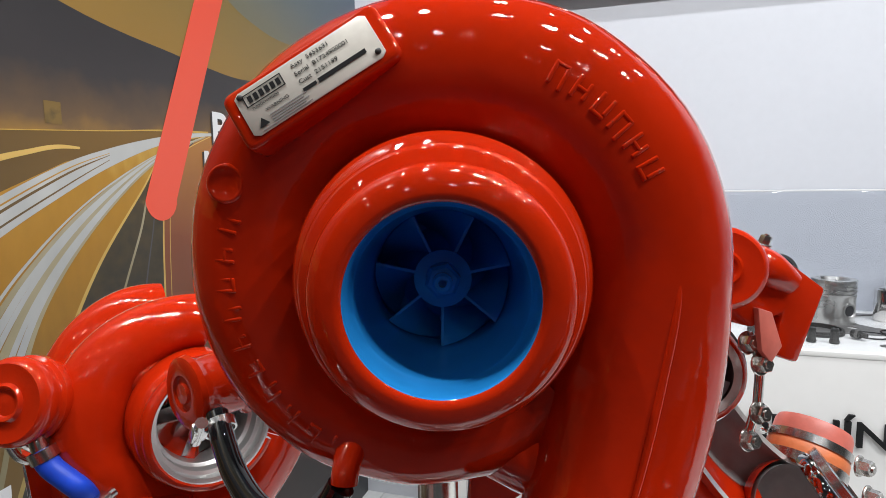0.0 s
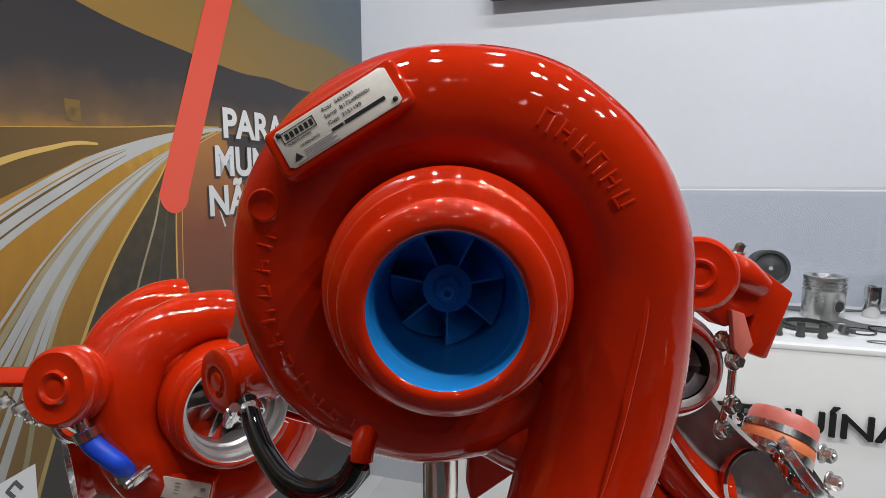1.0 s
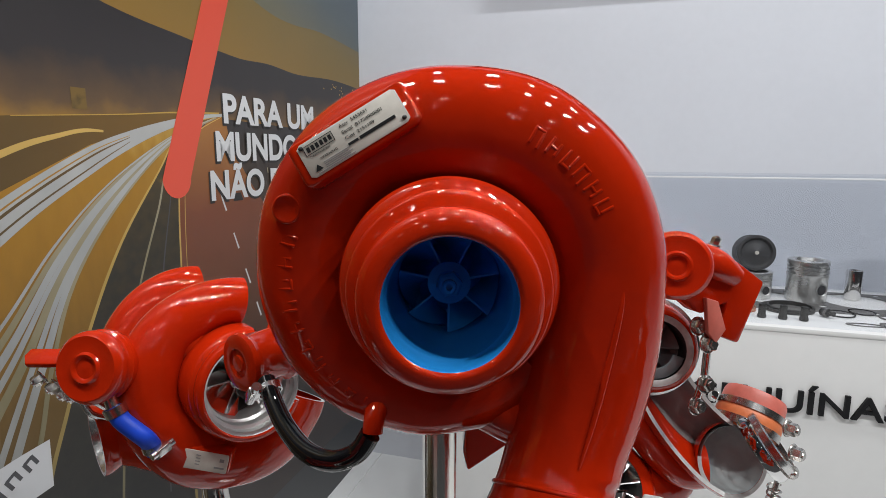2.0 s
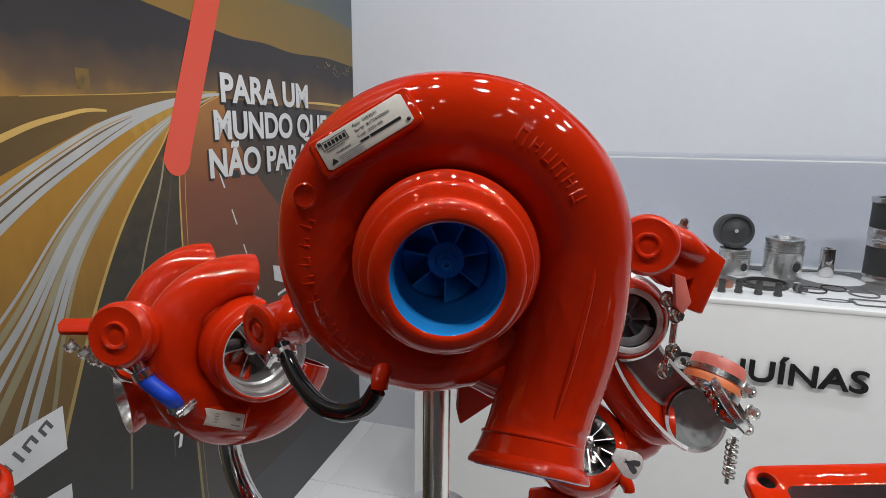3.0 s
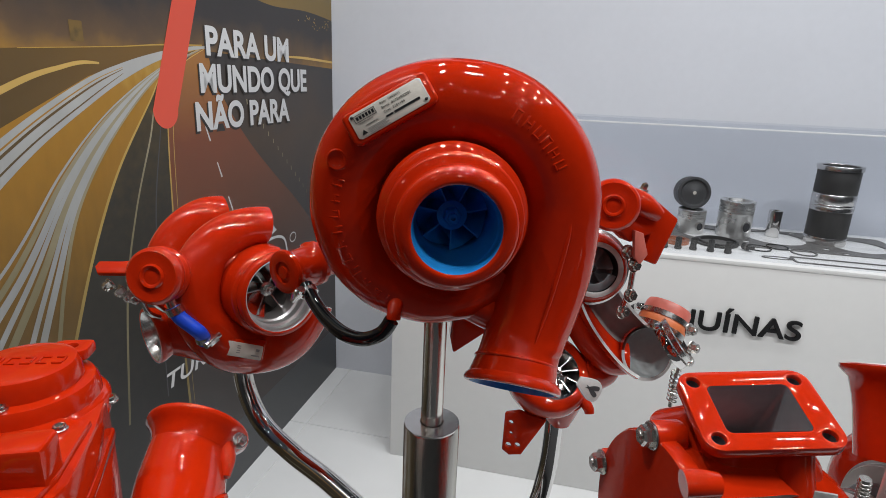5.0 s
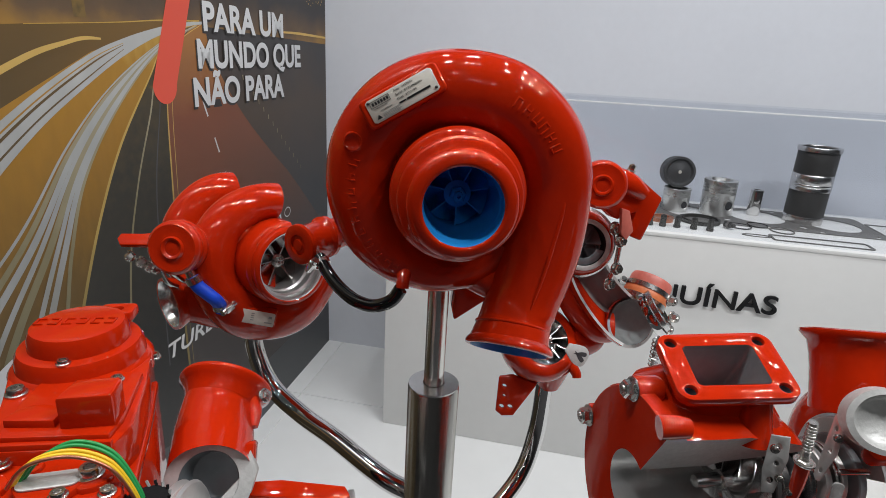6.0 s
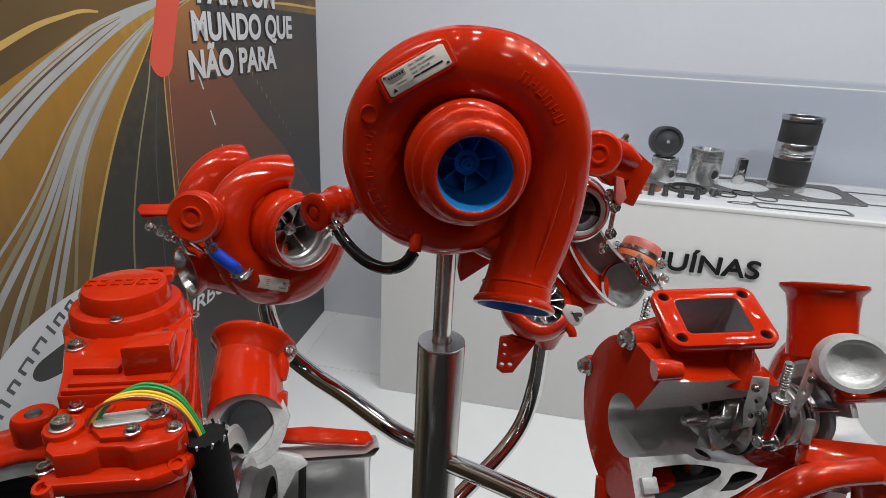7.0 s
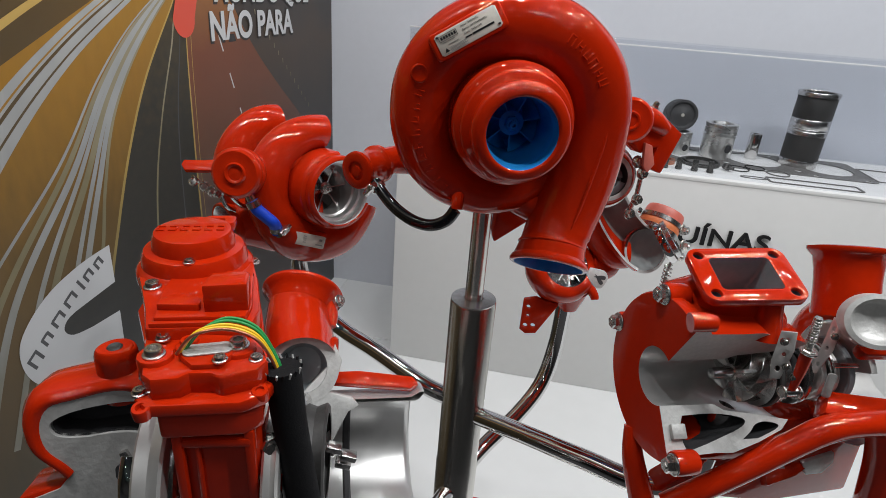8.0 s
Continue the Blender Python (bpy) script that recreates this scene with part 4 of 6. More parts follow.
part("print", warn, INK, plate)
for x, y in ((-0.0298, 0.0098), (0.0296, -0.0088)):
    part("drive_pin", lathe([(0.0014, -0.0004), (0.0014, 0.0004), (0.0008, 0.0008), (0, 0.0008)], pt @ Matrix.Translation((x, y, 0)), 14), PHOSPHATE, plate)


# cast lettering along the scroll, worn to plain raised strokes
def cast_marks(angles, r, size, rot):
    for k, a in enumerate(angles):
        R, t = interp(a, OUTER), interp(a, TUBES)
        rc = R - t
        b = math.acos(max(-1, min(1, (r - rc) / t)))
        z = -interp(a, DEEP) + t * math.sin(b)
        nrm = Vector((math.cos(b) * math.cos(radians(a)), math.cos(b) * math.sin(radians(a)), math.sin(b)))
        at = Vector((r * math.cos(radians(a)), r * math.sin(radians(a)), z))
        m = FRONT @ axis(at, nrm, (-math.sin(radians(a)), math.cos(radians(a)), 0) if rot else (math.cos(radians(a)), math.sin(radians(a)), 0))
        bm = bmesh.new()
        w, h = size
        strokes = [(-w * 0.36, 0, w * 0.24, h), (w * 0.36, h * 0.12 * (k % 3 - 1), w * 0.24, h * (0.8 if k % 3 else 1.0)), (0, h * (0.4 - 0.4 * (k % 3)), w * 0.9, h * 0.17)]
        for x, y, sw, sh in strokes:
            box((sw, sh, 0.0026), m @ Matrix.Translation((x, y, -0.0008)), 0.0006, bm, 3)
        part("cast_mark", bm, RED, turbo)


cast_marks([60.5, 54, 47.5, 41.5, 35, 28.5], 0.0935, (0.0072, 0.0098), False)
cast_marks([166, 174, 182, 190, 198, 206, 214, 222, 230, 238], 0.0955, (0.007, 0.0095), False)
# centre housing, turbine side and bracket behind
part("centre_housing", lathe([(0.085, 0.0), (0.088, -0.012), (0.075, -0.02), (0.05, -0.03), (0.045, -0.075), (0.07, -0.085), (0.0001, -0.086)], FRONT @ Matrix.Translation((0, 0, -0.072)), 48), RED, turbo)
part("turbine_housing", scroll([(0, 0.085), (90, 0.082), (180, 0.078), (270, 0.09)], [(0, 0.03), (90, 0.03), (180, 0.028), (270, 0.032)], [(0.02, -0.0), (0.03, -0.004)], 0.03, FRONT @ Matrix.Translation((0, 0, -0.155)), 64), RED, turbo, smooth=60)
part("turbine_foot", prism([(0.012, -0.15), (0.015, -0.165), (0.065, -0.128), (0.07, -0.08), (0.02, -0.07)], 0.03, FRONT @ Matrix.Translation((0, 0, -0.115)), 0.003), RED, turbo)
rim = part("backplate_band", lathe([(0.095, -0.008), (0.1085, -0.008), (0.111, -0.002), (0.111, 0.003), (0.1085, 0.008), (0.095, 0.008)], FRONT @ Matrix.Translation((0, 0, -0.075)), 64, 185, 300), RED, turbo)
# actuator and its hose
A = Vector((-0.154, 0.091, -0.081))
ad = Vector((-0.62, -0.78, 0.0)).normalized()
act = part("actuator_can", lathe([(0.0, 0.0025), (0.006, 0.0022), (0.0065, 0.0005), (0.0105, -0.0005), (0.011, 0.0018), (0.0185, 0.0022), (0.0215, 0.0005), (0.0222, -0.003), (0.0205, -0.006), (0.0195, -0.008), (0.0195, -0.03), (0.0205, -0.032), (0.0232, -0.035), (0.0232, -0.04), (0.0205, -0.043), (0.018, -0.045), (0.017, -0.07), (0.0, -0.075)], axis(A, ad), 40), RED, turbo, smooth=35)
part("actuator_bracket", tube([A - ad * 0.05, A - ad * 0.07 + Vector((0.02, 0.0, -0.004)), Vector((-0.08, 0.12, -0.085))], [0.014, 0.014, 0.012], 20), RED, turbo)
H0 = Vector((-0.132, 0.082, -0.091))
part("hose_nipple", tube([A - ad * 0.02 + Vector((0, -0.005, -0.01)), H0, H0 + Vector((0.006, -0.005, -0.009))], 0.0042, 16), ZINC, act)
part("air_hose", tube([H0, (-0.122, 0.066, -0.101), (-0.108, 0.046, -0.11), (-0.09, 0.026, -0.1155), (-0.072, 0.016, -0.116), (-0.056, 0.0125, -0.1085), (-0.0475, 0.012, -0.096)], 0.0066, 24), RUBBER, turbo, "glossy black rubber hose")
clamp(turbo, H0 + Vector((0.003, -0.004, -0.005)), (0.5, -0.6, -0.75), 0.0078, 0.006, 180)

# ---- shared shapes for the smaller turbochargers ----
from mathutils.geometry import tessellate_polygon


def cut_turn(parent, names, mats, outer, bore, cavities, m, a0, a1, seg=56):
    """A turned housing with a wedge cut out: outer skin, bore, hollow chambers, and the two bare cut faces."""
    skin = part(names[0], lathe(outer, m, seg, a0, a1), mats[0], parent, smooth=45)
    part(names[1], lathe(bore, m, seg, a0, a1), mats[1], parent, smooth=45)
    loops = [outer + bore[::-1]] + cavities
    for cav in cavities:
        # the chamber's shade is put into its near-black colour
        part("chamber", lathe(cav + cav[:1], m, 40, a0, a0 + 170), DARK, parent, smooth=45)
    for a in (a0, a1):
        c, s_ = math.cos(radians(a)), math.sin(radians(a))
        bm = bmesh.new()
        face = loops if a == a0 else loops[:1]
        vs = [bm.verts.new(m @ Vector((r * c, r * s_, z))) for lp in face for r, z in lp]
        for tri in tessellate_polygon([[Vector((r, z, 0)) for r, z in lp] for lp in face]):
            bm.faces.new([vs[i] for i in tri])
        part("cut_face", bm, mats[2], parent)
    return skin


def hollow_prism(outline, hole, depth, m, rounds=(), bevel=0.0):
    """A thick plate with one opening of any shape, and round holes (x, y, r)."""
    bm = bmesh.new()
    es = []
    for lp in [outline, hole] + [arc_pts(r, 0, 337.5, 15, x, y) for x, y, r in rounds]:
        vs = [bm.verts.new((x, y, 0)) for x, y in lp]
        es += [bm.edges.new((vs[i], vs[(i + 1) % len(vs)])) for i in range(len(vs))]
    bmesh.ops.triangle_fill(bm, use_beauty=True, edges=es)
    ret = bmesh.ops.extrude_face_region(bm, geom=bm.faces[:])
    bmesh.ops.translate(bm, verts=[g for g in ret["geom"] if isinstance(g, bmesh.types.BMVert)], vec=(0, 0, depth))
    bmesh.ops.recalc_face_normals(bm, faces=bm.faces)
    if bevel:
        geo = [ed for ed in bm.edges if len(ed.link_faces) == 2 and ed.calc_face_angle(0) > 0.9]
        bmesh.ops.bevel(bm, geom=geo, offset=bevel, segments=2, affect="EDGES", profile=0.5)
    bm.transform(m)
    return bm


def can(parent, at, direction, r, depth, name="actuator_can"):
    """A crimped diaphragm can with a dimpled lid."""
    return part(name, lathe([(0.0, 0.0005), (r * 0.27, 0.0), (r * 0.32, 0.002), (r * 0.38, 0.0024), (r * 0.44, 0.0), (r * 0.62, -0.0005), (r * 0.86, 0.0005), (r * 0.96, -0.002),
                             (r, -0.006), (r * 0.98, -0.011), (r * 0.93, -0.013), (r * 0.93, -0.016), (r, -0.018), (r, -0.023), (r * 0.9, -0.027), (r * 0.85, -depth), (0.0, -depth)], axis(at, direction), 44), RED, parent, smooth=40)


def half_pipe(pts, r_in, r_out, open_dir, inner_mat, outer_mat, edge_mat, parent, arc=195, seg=18):
    """A cut-open duct through pts, open towards open_dir: bare inside, painted outside, bare cut edges."""
    path = smooth_path([tuple(p) for p in pts], 8)
    inner, outer = [], []
    for i, p in enumerate(path):
        d = (Vector(path[min(i + 1, len(path) - 1)]) - Vector(path[max(i - 1, 0)])).normalized()
        u = Vector(open_dir)
        u = (u - d * u.dot(d)).normalized()
        s_ = d.cross(u)
        t = i / (len(path) - 1)
        ri, ro = r_in[0] + (r_in[1] - r_in[0]) * t, r_out[0] + (r_out[1] - r_out[0]) * t
        angs = [radians(180 - arc / 2 + arc * k / seg) for k in range(seg + 1)]
        inner.append([Vector(p) + (u * math.cos(a) + s_ * math.sin(a)) * ri for a in angs])
        outer.append([Vector(p) + (u * math.cos(a) + s_ * math.sin(a)) * ro for a in angs])
    for name, grid, mat in (("duct_inside", inner, inner_mat), ("duct", outer, outer_mat)):
        bm = bmesh.new()
        g = [[bm.verts.new(v) for v in row] for row in grid]
        for a, b in zip(g, g[1:]):
            for j in range(seg):
                bm.faces.new((a[j], a[j + 1], b[j + 1], b[j]))
        part(name, bm, mat, parent, smooth=60)
    bm = bmesh.new()
    for j in (0, seg):
        a, b = [bm.verts.new(r[j]) for r in inner], [bm.verts.new(r[j]) for r in outer]
        for i in range(len(a) - 1):
            bm.faces.new((a[i], a[i + 1], b[i + 1], b[i]))
    for i in (0, len(inner) - 1):
        a, b = [bm.verts.new(v) for v in inner[i]], [bm.verts.new(v) for v in outer[i]]
        for j in range(seg):
            bm.faces.new((a[j], a[j + 1], b[j + 1], b[j]))
    part("cut_edge", bm, edge_mat, parent)


CUTFACE = material("milled_cut_face", (0.55, 0.55, 0.535), 0.42, metal=0.3, bump=0.2, scale=260, vary=0.14)
GREYPAINT = material("grey_primer", (0.21, 0.235, 0.25), 0.4, coat=0.2, bump=0.1, scale=120, vary=0.12)
DUCTGREY = material("grey_duct_primer", (0.3, 0.325, 0.325), 0.4, coat=0.2, bump=0.1, scale=120, vary=0.12)
BAREALU = material("bare_aluminium", (0.66, 0.66, 0.65), 0.32, metal=0.75, bump=0.05, scale=70, vary=0.08)
POLISHED = material("polished_aluminium", (0.8, 0.79, 0.77), 0.34, metal=0.75, bump=0.04, scale=70, vary=0.08)

# ---- cutaway turbocharger on the left arm ----
LB = Vector((-0.24, 0.245, 0.905))
left = thing("turbocharger", Matrix.Translation(LB), "red turbocharger with cut-open silver inlet on a chrome arm", "turbocharger")
LF = Matrix.Translation(-LB) @ axis((-0.176, 0.179, 0.987), (0.62, -0.77, 0.1))


def LV(x, y, z):
    return Vector((x, y, z)) - LB


L_OUT = [(0, 0.1), (45, 0.099), (90, 0.097), (150, 0.102), (200, 0.104), (245, 0.11), (290, 0.114), (320, 0.109)]
L_TUBE = [(0, 0.023), (90, 0.0235), (130, 0.0255), (180, 0.028), (245, 0.035), (290, 0.038), (330, 0.036)]
L_NECK = [(0.0432, 0.0), (0.0445, 0.0015), (0.0475, 0.0008), (0.049, -0.002), (0.0495, -0.011), (0.0485, -0.0125), (0.0505, -0.0145), (0.0525, -0.018), (0.053, -0.028), (0.054, -0.042)]
part("compressor_housing", scroll(L_OUT, L_TUBE, L_NECK, 0.063, LF, 72, 78, 332, bite=152), RED, left, smooth=60)
for a in (78, 332):
    part("cut_face", scroll_face(L_OUT, L_TUBE, L_NECK, 0.063, LF, a), CUTFACE, left)
part("inlet_bore", lathe([(0.0432, 0.0), (0.043, -0.003), (0.0405, -0.004), (0.0402, -0.013), (0.0375, -0.0145), (0.037, -0.024), (0.0345, -0.026), (0.034, -0.05), (0.038, -0.062), (0.0001, -0.064)], LF, 56), BAREALU, left, "bare machined aluminium bore", smooth=30)
wheel(left, LF @ Matrix.Translation((0, 0, -0.036)), 0.0085, 0.033, 0.022, 6, STEEL, 45)
T_OUT = [(0, 0.095), (60, 0.1), (110, 0.106), (150, 0.105), (200, 0.098), (270, 0.092)]
T_TUBE = [(0, 0.026), (110, 0.026), (180, 0.027), (270, 0.028)]
part("turbine_housing", scroll(T_OUT, T_TUBE, [(0.02, 0.02), (0.045, 0.012), (0.05, 0.004)], 0.03, LF @ Matrix.Translation((0, 0, -0.13)), 64, 88, 335, bite=152), RED, left, smooth=60)
part("cut_face", scroll_face(T_OUT, T_TUBE, [(0.02, 0.02), (0.045, 0.012), (0.05, 0.004)], 0.03, LF @ Matrix.Translation((0, 0, -0.13)), 88), CUTFACE, left)
part("shaft_housing", lathe([(0.05, -0.08), (0.048, -0.125), (0.0001, -0.126)], LF, 40), RED, left)
part("lifting_lug", tube([LV(-0.3, 0.29, 1.035), LV(-0.309, 0.288, 1.056), LV(-0.311, 0.287, 1.064)], [0.01, 0.008, 0.006], 18), RED, left)
# bowl and flared exhaust
part("exhaust_bowl", tube([LV(-0.205, 0.225, 0.925), LV(-0.23, 0.222, 0.924), LV(-0.265, 0.219, 0.925), LV(-0.298, 0.216, 0.928), LV(-0.322, 0.212, 0.9275)], [0.035, 0.041, 0.041, 0.037, 0.031], 36), RED, left, smooth=60)
ex = axis(LV(-0.334, 0.197, 0.926), (-0.74, -0.66, -0.06)) @ Matrix.Diagonal((0.86, 0.86, 1, 1))
part("exhaust_flange", lathe([(0.031, -0.02), (0.036, -0.012), (0.0395, -0.004), (0.0405, 0.0), (0.0395, 0.002), (0.0355, 0.002)], ex, 44), RED, left, smooth=60)
part("exhaust_bore", lathe([(0.0357, 0.002), (0.0345, 0.0), (0.03, -0.012), (0.028, -0.04), (0.0001, -0.042)], ex, 44), STEEL, left, "bare steel bore")
# diaphragm can, its arm and bolts
lcan = can(left, LV(-0.303, 0.142, 1.02), (-0.14, -0.95, 0.22), 0.0315, 0.036)
part("can_arm", tube([LV(-0.302, 0.178, 1.01), LV(-0.28, 0.19, 1.015), LV(-0.255, 0.2, 1.02), LV(-0.225, 0.215, 1.01)], [0.018, 0.015, 0.014, 0.02], 20), RED, left, smooth=60)
part("bracket", prism([(-0.022, -0.008), (0.03, -0.012), (0.03, 0.01), (0.0, 0.008), (-0.026, 0.01), (-0.028, 0.002)], 0.006, axis(LV(-0.345, 0.168, 1.018), (-0.1, -0.5, 0.85), (0, 0.85, 0.5)), 0.0015), RED, left)
for x, z in ((-0.357, 1.003), (-0.345, 0.996), (-0.336, 0.99), (-0.329, 0.988)):
    bolt(left, LV(x, 0.166, z), (-0.5, -0.7, -0.4), 0.0048, 0.009)
part("rod", tube([LV(-0.33, 0.17, 0.985), LV(-0.325, 0.175, 0.965), LV(-0.318, 0.185, 0.955)], 0.003, 12), ZINC, left)
part("rod", tube([LV(-0.315, 0.165, 0.982), LV(-0.308, 0.18, 0.965), LV(-0.3, 0.195, 0.958)], 0.003, 12), ZINC, left)
# blue hose
part("hose_nipple", tube([LV(-0.291, 0.15, 0.995), LV(-0.287, 0.148, 0.985), LV(-0.284, 0.148, 0.976)], 0.0055, 16), ZINC, left)
part("blue_hose", tube([LV(-0.286, 0.148, 0.983), LV(-0.28, 0.147, 0.972), LV(-0.269, 0.148, 0.961), LV(-0.262, 0.15, 0.953), LV(-0.259, 0.155, 0.943), LV(-0.2585, 0.157, 0.937)], 0.0078, 22), BLUEHOSE, left, "bright blue silicone hose")
clamp(left, LV(-0.2845, 0.148, 0.98), (0.4, 0, -0.9), 0.0083, 0.008, 0)
clamp(left, LV(-0.259, 0.155, 0.9435), (0.1, 0.2, -0.97), 0.0083, 0.007, 180)
part("hose_stub", tube([LV(-0.2585, 0.157, 0.94), LV(-0.257, 0.163, 0.931), LV(-0.256, 0.172, 0.925)], 0.0062, 16), PHOSPHATE, left)
lp = axis(LV(-0.222, 0.1655, 0.924), (0.1, -0.93, 0.1), (0.22, 0.1, 0.97))
lpl = part("name_plate", prism(rounded(0.047, 0.0175, 0.002), 0.0015, lp, 0.0004), PLATE, left, "pale metal name plate")
bars(lpl, lp @ Matrix.Translation((0, 0, 0.0016)), [(-0.005, 0.005 - 0.0028 * k, 0.004, 0.001) for k in range(4)] + [(0.012, -0.004, 0.009, 0.0016), (0.016, 0.003, 0.004, 0.003)], GREYINK)
part("plate_pad", prism(rounded(0.05, 0.02, 0.003), 0.02, lp @ Matrix.Translation((0, 0, -0.0205)), 0.002), RED, left)

# ---- cutaway turbocharger behind, on the far arm ----
RB = Vector((0.17, 0.215, 0.86))
rear = thing("turbocharger", Matrix.Translation(RB), "dark red cutaway turbocharger with grey primed duct on a chrome arm", "turbocharger")


def RV(x, y, z):
    return Vector((x, y, z)) - RB


rcan = can(rear, RV(0.192, 0.158, 1.106), (-0.3, -0.93, 0.12), 0.0295, 0.05)
part("bracket", prism([(-0.03, 0.022), (0.012, 0.026), (0.05, -0.002), (0.026, -0.058), (0.006, -0.05), (0.014, -0.02), (-0.01, -0.03), (-0.034, -0.01)], 0.028, axis(RV(0.236, 0.218, 1.083), (0.1, -0.97, 0.1)), 0.003), RED, rear)
part("bracket_cut", prism([(-0.006, 0.016), (0.006, 0.012), (0.014, -0.014), (0.004, -0.026), (-0.004, -0.016)], 0.006, axis(RV(0.236, 0.188, 1.056), (0.2, -0.95, 0.1)), 0.001), PINK, rear, "unpainted faded red cut face")
part("bracket_boss", tube([RV(0.225, 0.2, 1.11), RV(0.243, 0.195, 1.1), RV(0.262, 0.195, 1.088)], [0.012, 0.014, 0.009], 16), RED, rear)
bolt(rear, RV(0.242, 0.2, 1.117), (0.2, -0.2, 0.95), 0.004, 0.008)
# wheel chamber with bare cut rim
WC = axis(RV(0.2, 0.222, 1.012), (-0.12, -0.96, 0.2))
part("wheel_chamber", lathe([(0.0305, 0.014), (0.0345, 0.014), (0.041, 0.008), (0.046, -0.01), (0.045, -0.04), (0.02, -0.06)], WC, 44), RED, rear, smooth=45)
part("chamber_rim", lathe([(0.0285, 0.0142), (0.0305, 0.0152), (0.0348, 0.0148)], WC, 44), CUTFACE, rear)
# inner walls coloured near-black for the shade around the wheel
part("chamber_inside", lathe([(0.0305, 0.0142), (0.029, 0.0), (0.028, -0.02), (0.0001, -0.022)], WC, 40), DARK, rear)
wheel(rear, WC @ Matrix.Translation((0, 0, 0.0)), 0.007, 0.026, 0.016, 6, GREYPAINT, 40, nut_mat=PHOSPHATE)
part("chamber_step", prism(arc_pts(0.0285, 200, 345, 12) + arc_pts(0.019, 345, 200, 12), 0.006, WC @ Matrix.Translation((0, 0, 0.004)), 0.0008), GREYPAINT, rear)
half_pipe([RV(0.2, 0.222, 1.0), RV(0.216, 0.22, 0.966), RV(0.238, 0.216, 0.936), RV(0.262, 0.21, 0.912), RV(0.28, 0.207, 0.902)], (0.026, 0.0325), (0.03, 0.0365), (0.25, -0.88, 0.4), DUCTGREY, RED, CUTFACE, rear)
side = Vector((-0.62, 0.0, -0.78)) * 0.036 + Vector((0, 0.016, 0))
part("duct_side", tube([RV(0.198, 0.222, 0.998) + side, RV(0.216, 0.22, 0.966) + side, RV(0.238, 0.216, 0.936) + side, RV(0.26, 0.214, 0.912) + side * 0.9, RV(0.276, 0.214, 0.903) + side * 0.6], [0.018, 0.021, 0.0225, 0.0235, 0.021], 28), RED, rear, smooth=60)
# rounded foot of the duct
FT = axis(RV(0.2815, 0.2085, 0.902), (0.1, -0.95, 0.3), (0.6, 0, 0.8))
part("duct_foot", lathe([(0.0365, 0.0), (0.034, -0.014), (0.026, -0.026), (0.012, -0.034), (0.0001, -0.036)], FT, 40), RED, rear, smooth=60)
part("duct_foot_inside", lathe([(0.0325, 0.0), (0.03, -0.012), (0.022, -0.023), (0.01, -0.029), (0.0001, -0.031)], FT, 40), DUCTGREY, rear, smooth=60)
part("duct_foot_rim", lathe([(0.0325, 0.0005), (0.0365, 0.0005)], FT, 40, -150, 75), CUTFACE, rear)
# clamped silicone coupling
CD = Vector((0.46, 0.38, 0.8)).normalized()
C0 = RV(0.3, 0.232, 0.91)
clamp(rear, C0 + CD * 0.014, CD, 0.0315, 0.008, None, "band_clamp")
part("coupling_hose", lathe([(0.029, 0.008), (0.031, 0.012), (0.0322, 0.018), (0.0318, 0.026), (0.03, 0.03)], axis(C0, CD), 44), ORANGE, rear, "orange silicone coupling hose")
clamp(rear, C0 + CD * 0.032, CD, 0.031, 0.007, None, "band_clamp")
part("hose_top", lathe([(0.03, 0.03), (0.0305, 0.034), (0.03, 0.046), (0.0285, 0.05), (0.026, 0.05), (0.025, 0.04), (0.0001, 0.04)], axis(C0, CD), 44), PINK, rear, "faded red silicone hose top")
VD = Vector((0.72, -0.25, 0.6)).normalized()
part("band_clamp", lathe([(0.031, -0.006), (0.0345, -0.005), (0.036, 0.0), (0.0345, 0.005), (0.031, 0.006)], axis(RV(0.312, 0.215, 0.913), VD), 44), CHROME, rear)
part("band_clamp", lathe([(0.03, -0.004), (0.0335, -0.003), (0.0335, 0.003), (0.03, 0.004)], axis(RV(0.319, 0.211, 0.92), VD), 44), STEEL, rear)
for off, a in ((0.014, 200), (0.032, 205)):
    fm = axis(C0 + CD * off, CD)
    base = fm @ Matrix.Rotation(radians(a), 4, "Z")
    bm = bmesh.new()
    box((0.006, 0.018, 0.008), base @ Matrix.Translation((-0.036, 0, 0)), 0.0015, bm)
    tube([base @ Vector((-0.037, -0.014, 0)), base @ Vector((-0.039, 0.0, 0)), base @ Vector((-0.037, 0.015, 0))], 0.003, 12, bm=bm)
    part("trunnion", bm, CHROME, rear)
for x, z, y in ((0.326, 0.94, 0.2), (0.331, 0.917, 0.196), (0.325, 0.9, 0.194)):
    bolt(rear, RV(x, y, z), (0.5, -0.8, 0.1), 0.0058, 0.01)
bm = tube([RV(0.322, 0.195, 0.9), RV(0.318, 0.197, 0.87), RV(0.318, 0.198, 0.83)], 0.0028, 12)
part("tie_rod", bm, ZINC, rear)
coil = [RV(0.3185, 0.1975, 0.882) + Vector((0.006 * math.cos(k * 0.9), 0.006 * math.sin(k * 0.9), -0.0009 * k)) for k in range(52)]
part("spring", tube(coil, 0.0011, 6, 2), ZINC, rear)
# band clamp and tie bolts of the wheel chamber
part("band_clamp", lathe([(0.0455, -0.024), (0.049, -0.022), (0.05, -0.018), (0.049, -0.014), (0.0455, -0.012)], WC, 48), STEEL, rear)
